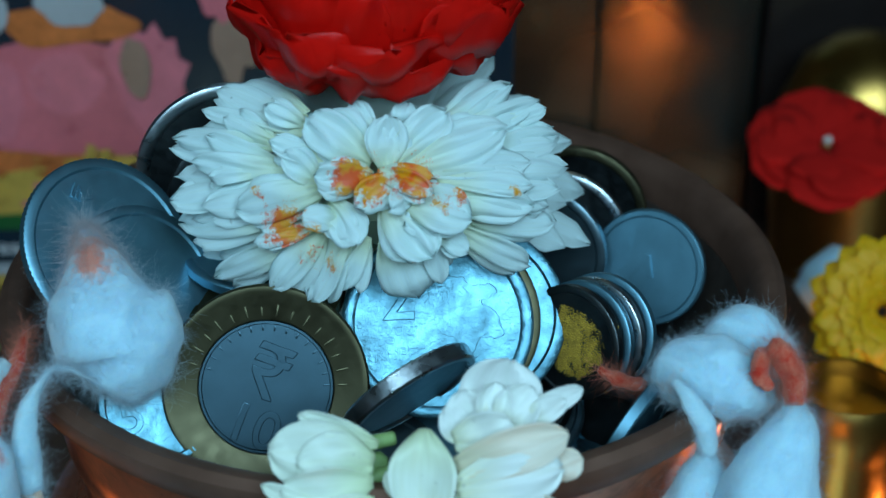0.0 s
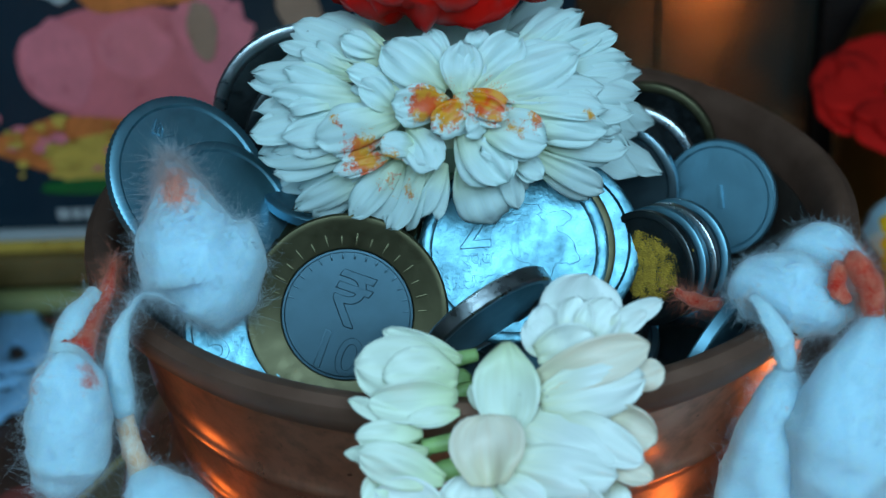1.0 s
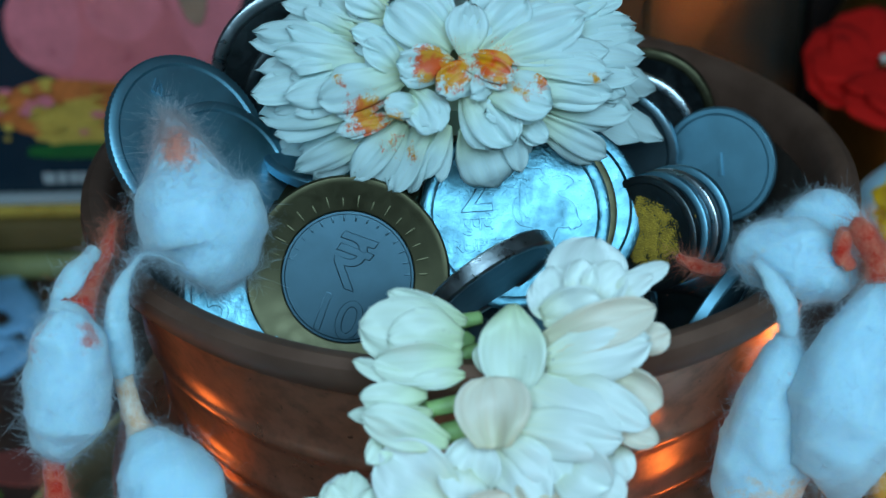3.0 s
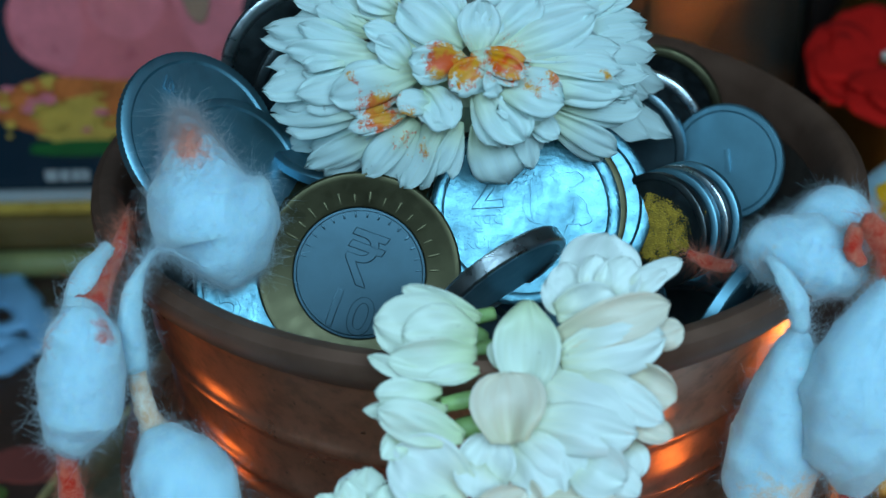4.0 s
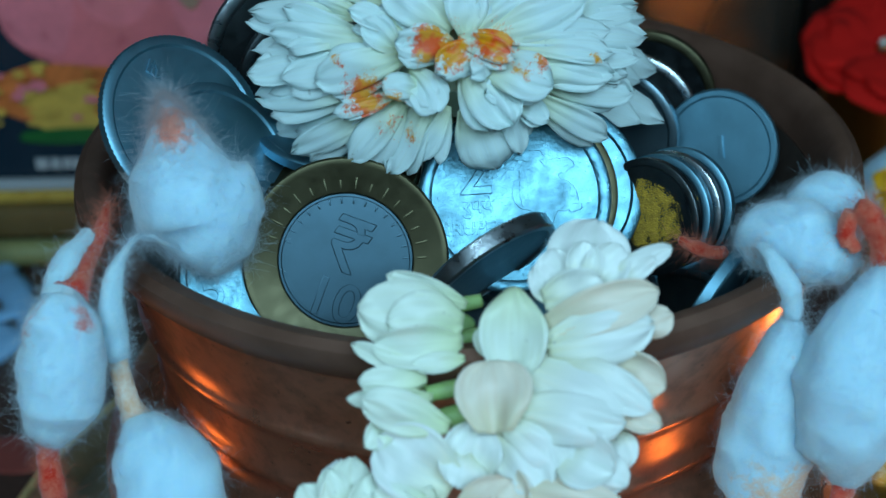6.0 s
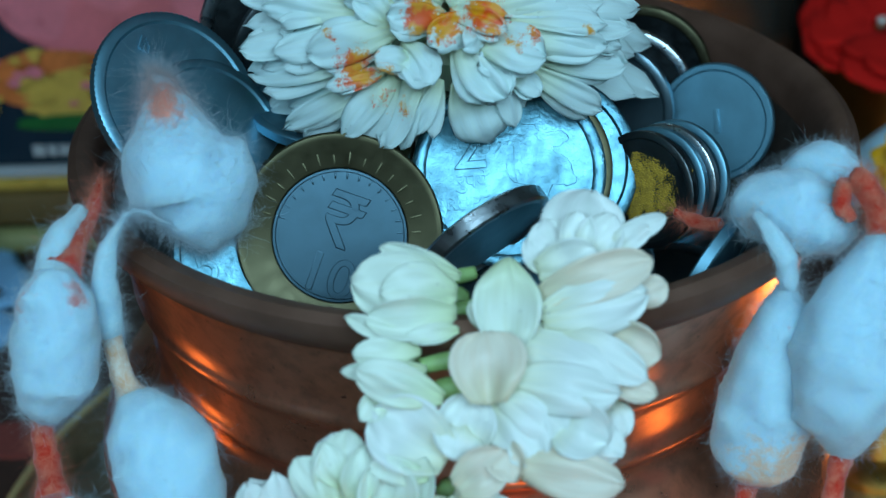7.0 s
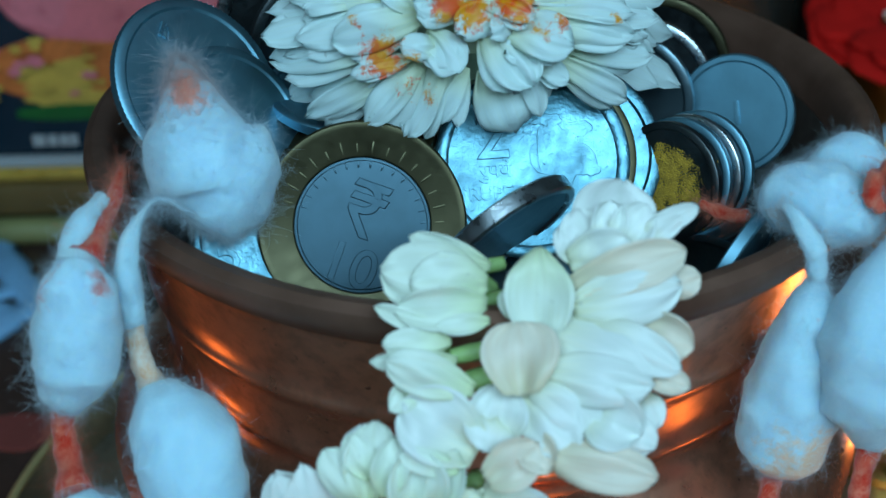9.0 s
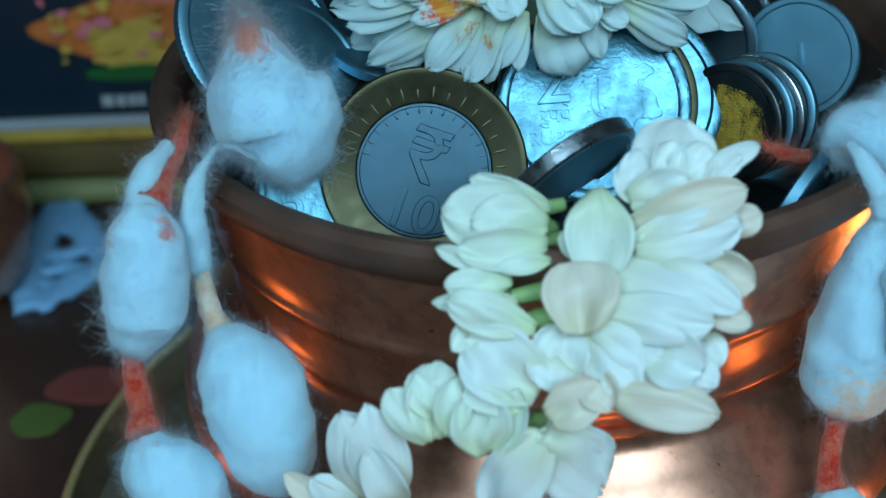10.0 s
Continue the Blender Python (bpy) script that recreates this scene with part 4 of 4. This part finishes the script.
    lump([(3.56, -4.6, -3.05), (3.48, -4.75, -3.4), (3.4, -5.0, -3.75), (3.4, -5.3, -3.95)], [0.13, 0.12, 0.14, 0.2], right, "knot", "twisted cotton knot soaked in red kumkum", COTTON_RED, fibres=260, seed=15, segs=14)
    lump([(3.4, -5.3, -3.85), (3.45, -5.6, -4.2), (3.5, -5.75, -4.7), (3.5, -5.8, -5.2)], [0.25, 0.6, 0.65, 0.2], right, fibres=500, seed=16)
    lump([(4.55, -4.05, 0.95), (4.72, -4.1, 0.85), (4.85, -4.2, 0.6), (4.88, -4.35, 0.3)], [0.1, 0.16, 0.15, 0.13], right, "knot", "twisted cotton knot soaked in red kumkum", COTTON_RED, fibres=400, seed=17, segs=14)
    lump([(4.5, -4.05, 0.9), (4.45, -4.1, 0.6), (4.6, -4.15, 0.4)], [0.1, 0.12, 0.08], right, "knot", "twisted cotton knot soaked in red kumkum", COTTON_RED, fibres=50, seed=19, segs=12)
    lump([(4.88, -4.35, 0.35), (4.82, -4.5, 0.05), (4.6, -4.75, -0.5), (4.52, -4.9, -1.1), (4.54, -5.0, -1.8), (4.56, -5.1, -2.4)], [0.1, 0.3, 0.56, 0.72, 0.6, 0.16], right, fibres=1300, seed=18)
    lump([(4.56, -5.1, -2.3), (4.5, -5.2, -2.7), (4.4, -5.4, -3.2)], [0.16, 0.12, 0.14], right, "knot", "twisted cotton knot soaked in red kumkum", COTTON_RED, fibres=60, seed=20, segs=12)
    lump([(2.7, -2.9, -0.1), (2.95, -3.0, -0.2), (3.25, -3.2, -0.15)], [0.04, 0.1, 0.08], right, "strand", "dark red stained cotton wisp", COTTON_RED, fibres=160, long=0.004, seed=21, segs=12)
    WORLD.clear()


# ---- things behind the pot ----
def flat_shape(points, y, depth=0.0006):
    """A flat printed shape on the picture: outline in x, z (cm)."""
    bm = bmesh.new()
    front = [bm.verts.new(cm(x, y, z) - Vector((0, depth, 0))) for x, z in points]
    back = [bm.verts.new(cm(x, y, z)) for x, z in points]
    bm.faces.new(front)
    bm.faces.new(back[::-1])
    for k in range(len(points)):
        n = (k + 1) % len(points)
        bm.faces.new((front[k], back[k], back[n], front[n]))
    bmesh.ops.recalc_face_normals(bm, faces=bm.faces)
    return bm


def framed_picture():
    navy = surface("print_navy", (0.01, 0.022, 0.034), 0.25, 0.0, 0.25, 30, 0.02)
    pink = surface("print_pink", (0.62, 0.14, 0.16), 0.3, 0.0, 0.25, 90, 0.02)
    rose = surface("print_rose", (0.68, 0.17, 0.2), 0.3, 0.0, 0.2, 120, 0.02)
    orange = surface("print_orange", (0.55, 0.14, 0.035), 0.3, 0.0, 0.5, 130, 0.02)
    gold = surface("print_gold", (0.55, 0.33, 0.06), 0.3, 0.0, 0.3, 150, 0.02)
    green = surface("print_green", (0.01, 0.1, 0.02), 0.3, 0.0, 0.3, 100, 0.02)
    white = surface("print_white", (0.4, 0.4, 0.4), 0.3, 0.0, 0.1, 100, 0.02)
    skin = surface("print_tan", (0.34, 0.19, 0.13), 0.3, 0.0, 0.2, 150, 0.02)
    moulding = surface("gilt_moulding", (0.15, 0.09, 0.03), 0.4, 0.1, 0.3, 60, 0.2)
    rod = surface("pale_yellow_rod", (0.26, 0.26, 0.1), 0.45, 0.0, 0.25, 60, 0.2)
    pic = thing("framed_picture", cm(-6, 13, -9.2), "framed devotional print with a pink lotus on dark blue", "picture")
    part("backing", box(cm(-18, 13.0, -9.1), cm(2.6, 14.2, 9)), navy, pic, smooth=False)
    part("print", box(cm(-17.5, 12.9, -7.05), cm(2.4, 12.99, 8.6)), navy, pic, smooth=False)
    y = 12.89
    shapes = (("lotus", pink, blob(-8.0, -2.75, 2.9, 1.55, 3, 0.1)), ("petal_shape", rose, [(-7.0, -1.6), (-6.4, -0.75), (-6.0, -1.1), (-5.75, -0.8), (-5.55, -1.25), (-5.3, -1.2), (-5.25, -1.7), (-5.0, -1.85), (-5.4, -2.8), (-6.2, -3.7), (-6.6, -3.0)]),
              ("petal_shape", rose, blob(-8.0, -2.3, 0.9, 0.7, 5, 0.3)), ("petal_shape", rose, blob(-9.9, -2.6, 0.9, 1.1, 7, 0.3)), ("drape", orange, blob(-8.8, -4.75, 3.0, 0.75, 9, 0.35)),
              ("drape", orange, blob(-7.8, -0.85, 1.6, 0.5, 10, 0.3)), ("ornament", gold, blob(-9.6, -4.9, 0.9, 0.4, 11, 0.6)), ("ornament", gold, blob(-7.0, -4.4, 1.0, 0.25, 12, 0.6)),
              ("lotus", gold, blob(-9.6, -5.4, 1.0, 0.45, 13, 0.3, 60, 9, 0.12)), ("leaf_band", green, blob(-9.4, -5.9, 1.5, 0.22, 14, 0.2)), ("foot_shape", skin, blob(-6.25, -1.9, 0.35, 0.75, 15, 0.2)),
              ("cloth", white, blob(-7.6, -0.35, 0.75, 0.5, 16, 0.3)), ("cloth", white, blob(-9.6, -0.5, 0.5, 0.6, 17, 0.3)), ("ornament", skin, blob(-3.9, -1.3, 0.5, 0.9, 18, 0.6)), ("ornament", pink, blob(-4.2, -0.3, 0.4, 0.5, 19, 0.4)))
    for k, (name, material, outline) in enumerate(shapes):
        part(name, flat_shape(outline, y - 0.012 * k, 0.0001), material, pic, smooth=False)
    rng = random.Random(77)
    for k in range(46):
        x, z = rng.uniform(-11.6, -6.2), rng.uniform(-5.5, -3.9)
        part("ornament", flat_shape(blob(x, z, rng.uniform(0.06, 0.22), rng.uniform(0.05, 0.16), k, 0.5, 12), y - 0.2 - 0.002 * k, 0.0001), rng.choice((gold, orange, rose, gold)), pic, smooth=False)
    for a, b in ((-10.5, -10.2), (-10.13, -9.9), (-9.84, -9.62), (-9.58, -9.4)):
        part("lettering_bar", box(cm(a, 12.6, -6.72), cm(b, 12.62, -6.42)), white, pic, smooth=False)
    part("print_border", box(cm(-17.5, 12.55, -7.28), cm(2.4, 12.8, -7.02), 0.0004), white, pic, "white printed border")
    part("print_border", box(cm(-17.5, 12.5, -7.6), cm(2.4, 12.8, -7.3), 0.0004), gold, pic, "yellow printed border")
    part("frame_bar", box(cm(-18, 12.2, -8.5), cm(2.6, 13.0, -7.62), 0.002), moulding, pic, "brown gilt wooden frame bar")
    part("frame_bar", tube([cm(-18, 12.2, -8.85), cm(-10.5, 12.15, -8.84), cm(-4, 12.2, -8.86), cm(2.6, 12.2, -8.85)], [0.0034] * 4, 14), rod, pic, "pale yellow-green rounded frame bar")


def back_panel():
    n = Nodes("bronzed_sheet")
    big = n.noise(26, 2, 0.4)
    base = n.ramp(big, [(0.36, (0.03, 0.04, 0.037)), (0.5, (0.1, 0.06, 0.034)), (0.66, (0.24, 0.14, 0.075))])
    n.set(Base_Color=base, Metallic=0.7, Roughness=0.22)
    n.bump(n.noise(60, 3), 0.2, 0.001)
    dark = surface("dark_brown_panel", (0.01, 0.005, 0.004), 0.4, 0.0, 0.3, 30, 0.1)
    panel = thing("back_panel", cm(6, 19, -9.2), "dark bronzed metal panel behind the pot", "panel", kind="structure")
    part("sheet", box(cm(2.7, 19, -9.15), cm(9.9, 19.6, 14), 0.001), n.mat, panel, smooth=False)
    part("sheet", box(cm(9.95, 18.6, -9.15), cm(30, 19.6, 14), 0.001), dark, panel, "nearly black brown panel", smooth=False)
    part("rib", box(cm(5.35, 18.6, -9.1), cm(5.55, 18.99, 14), 0.0006), n.mat, panel, "thin upright rib", smooth=False)


def simple_flower(name, at, radius, rows, material, label, axis, seed, wide=0.3, heart=None, arch=0.2):
    root = thing(name, at, label, "flower")
    axis = Vector(axis).normalized()
    side = axis.orthogonal().normalized()
    up = axis.cross(side)
    k = seed
    for count, scale, lift in rows:
        for j in range(count):
            rng = random.Random(k)
            a = 2 * math.pi * (j + rng.uniform(-0.2, 0.2)) / count
            out = side * math.cos(a) + up * math.sin(a)
            base = at + out * radius * 0.08
            tip = base + (out + axis * lift).normalized() * radius * scale * rng.uniform(0.9, 1.08)
            part("petal", petal(base, tip, radius * wide * rng.uniform(0.85, 1.15), axis, arch=arch, cup=arch, curl=-0.05, blunt=0.66, ridges=arch * 0.1, seed=k), material, root)
            k += 1
    if heart:
        part("heart", lathe([(0.0003, -0.001), (radius * 0.07, 0.0005), (radius * 0.06, 0.001), (0.0003, 0.0015)], 16, at + axis * radius * 0.08), heart, root, "small grey-white heart")
    return root


def behind():
    pale = surface("pale_stamen", (0.6, 0.55, 0.48), 0.6)
    simple_flower("red_flower", cm(10.0, 12.0, -3.75), 0.0172, ((7, 1.0, 0.02), (6, 0.92, 0.1), (5, 0.62, 0.14)), RED_FLOWER, "flat dark red flower with a pale heart", (-0.1, -0.4, 0.9), 900, 1.1, pale, 0.04)
    simple_flower("marigold", cm(9.3, 5.0, -4.1), 0.0135, ((20, 1.0, 0.0), (18, 0.9, 0.3), (16, 0.72, 0.6), (12, 0.5, 1.0), (8, 0.3, 2.0)), YELLOW, "yellow marigold with orange middle", (-0.1, -0.85, 0.5), 950, 0.44)
    brass = surface("polished_brass", (0.5, 0.28, 0.07), 0.3, 1.0, 0.2, 60, 0.06)
    lamp = thing("brass_lamp", cm(7.9, 3.0, -9.2), "small upright polished brass lamp lit orange by a flame", "oil lamp")
    foot = Vector((0.0815, 0.03, H))
    part("foot", lathe([(0.0005, -0.092), (0.015, -0.092), (0.0145, -0.088), (0.0108, -0.085), (0.0005, -0.084)], 40, foot), brass, lamp)
    part("column", lathe([(0.0005, -0.085), (0.0105, -0.085), (0.0098, -0.07), (0.0102, -0.056), (0.0005, -0.055)], 40, foot), brass, lamp)
    part("cup", lathe([(0.0005, -0.056), (0.0102, -0.056), (0.011, -0.051), (0.0105, -0.0465), (0.0095, -0.0445), (0.0088, -0.0448), (0.0085, -0.048), (0.0005, -0.049)], 40, foot), brass, lamp)
    dome = thing("brass_bell", cm(12.1, 16.2, -9.2), "domed brass vessel glinting with lamp light", "vessel")
    part("dome", lathe([(0.0005, -0.06), (0.022, -0.06), (0.0215, -0.045), (0.0165, -0.033), (0.009, -0.0265), (0.0005, -0.0245)], 48, Vector((0.121, 0.162, H))), brass, dome)
    part("base", lathe([(0.0005, -0.0915), (0.02, -0.0915), (0.0215, -0.07), (0.022, -0.0602), (0.0005, -0.0602)], 48, Vector((0.121, 0.162, H))), brass, dome)
    lump_root = thing("cotton_wad", cm(9.8, 8.0, -7.0), "loose wad of white cotton beside the flowers", "cotton")
    lump([(9.0, 9.0, -6.2), (9.7, 9.0, -5.7), (10.6, 9.1, -6.0)], [0.4, 0.8, 0.5], lump_root, "wad", fibres=200, seed=41)
    lump([(9.2, 4.6, -6.6), (9.9, 4.4, -6.3), (10.8, 4.5, -6.7)], [0.3, 0.6, 0.4], lump_root, "wad", fibres=200, seed=42)
    cup = thing("copper_cup", cm(-13.2, 7.6, -9.2), "small round copper cup on the altar", "cup")
    part("bowl", lathe([(0.0005, -0.0918), (0.012, -0.0918), (0.018, -0.085), (0.0215, -0.072), (0.021, -0.06), (0.0195, -0.06), (0.0195, -0.072), (0.016, -0.083), (0.0005, -0.088)], 56, Vector((-0.134, 0.08, H)), 0.01), COPPER, cup)
    lace_white = surface("white_rangoli", (0.24, 0.52, 0.8), 0.8, 0.0, 0.1, 200, 0.4)
    lace = thing("lace_mat", cm(-11, 9.6, -9.2), "white openwork lace mat on the dark altar top", "mat")
    for pts, r in ((((-11.9, 12.3), (-11.2, 11.0), (-10.3, 9.6), (-10.0, 9.0), (-10.6, 8.4), (-11.3, 7.2)), 0.24), (((-11.9, 12.0), (-12.0, 10.0), (-11.8, 8.4), (-11.4, 7.2)), 0.26),
                   (((-11.7, 10.9), (-11.1, 10.6), (-10.7, 10.0), (-11.1, 9.5), (-11.7, 9.6)), 0.17), (((-11.6, 8.8), (-11.0, 9.0), (-10.6, 8.7), (-11.0, 8.2), (-11.5, 8.3)), 0.17)):
        bm = tube([cm(x, yy, -9.1) for x, yy in pts], [r / 60] * len(pts), 8, 0.6)
        for v in bm.verts:
            v.co.z = TABLE + max(0.0002, (v.co.z - cm(0, 0, -9.1).z) * 0.35 + 0.0009)
        part("strip", bm, lace_white, lace)
    dot_pink, dot_green = surface("pink_paint", (0.22, 0.05, 0.04), 0.6), surface("green_paint", (0.09, 0.14, 0.03), 0.6)
    mark = thing("painted_flower", cm(-9.9, 3.7, -9.2), "pink and green flower motif painted on the altar", "decoration")
    for pts, m in ((blob(-9.4, 4.4, 0.9, 0.6, 21, 0.2), dot_pink), (blob(-10.2, 3.3, 0.6, 0.5, 22, 0.2), dot_green)):
        bm = bmesh.new()
        rim = [bm.verts.new((x / 100, yy / 100, TABLE + 0.0006)) for x, yy in pts]
        low = [bm.verts.new((x / 100, yy / 100, TABLE)) for x, yy in pts]
        bm.faces.new(rim)
        for k in range(len(rim)):
            bm.faces.new((rim[k - 1], low[k - 1], low[k], rim[k]))
        part("patch", bm, m, mark, smooth=False)


room()
brass_plate()
copper_pot()
coins()
chrysanthemum()
red_rose()
jasmine_garland()
framed_picture()
back_panel()
behind()
cotton_garlands()
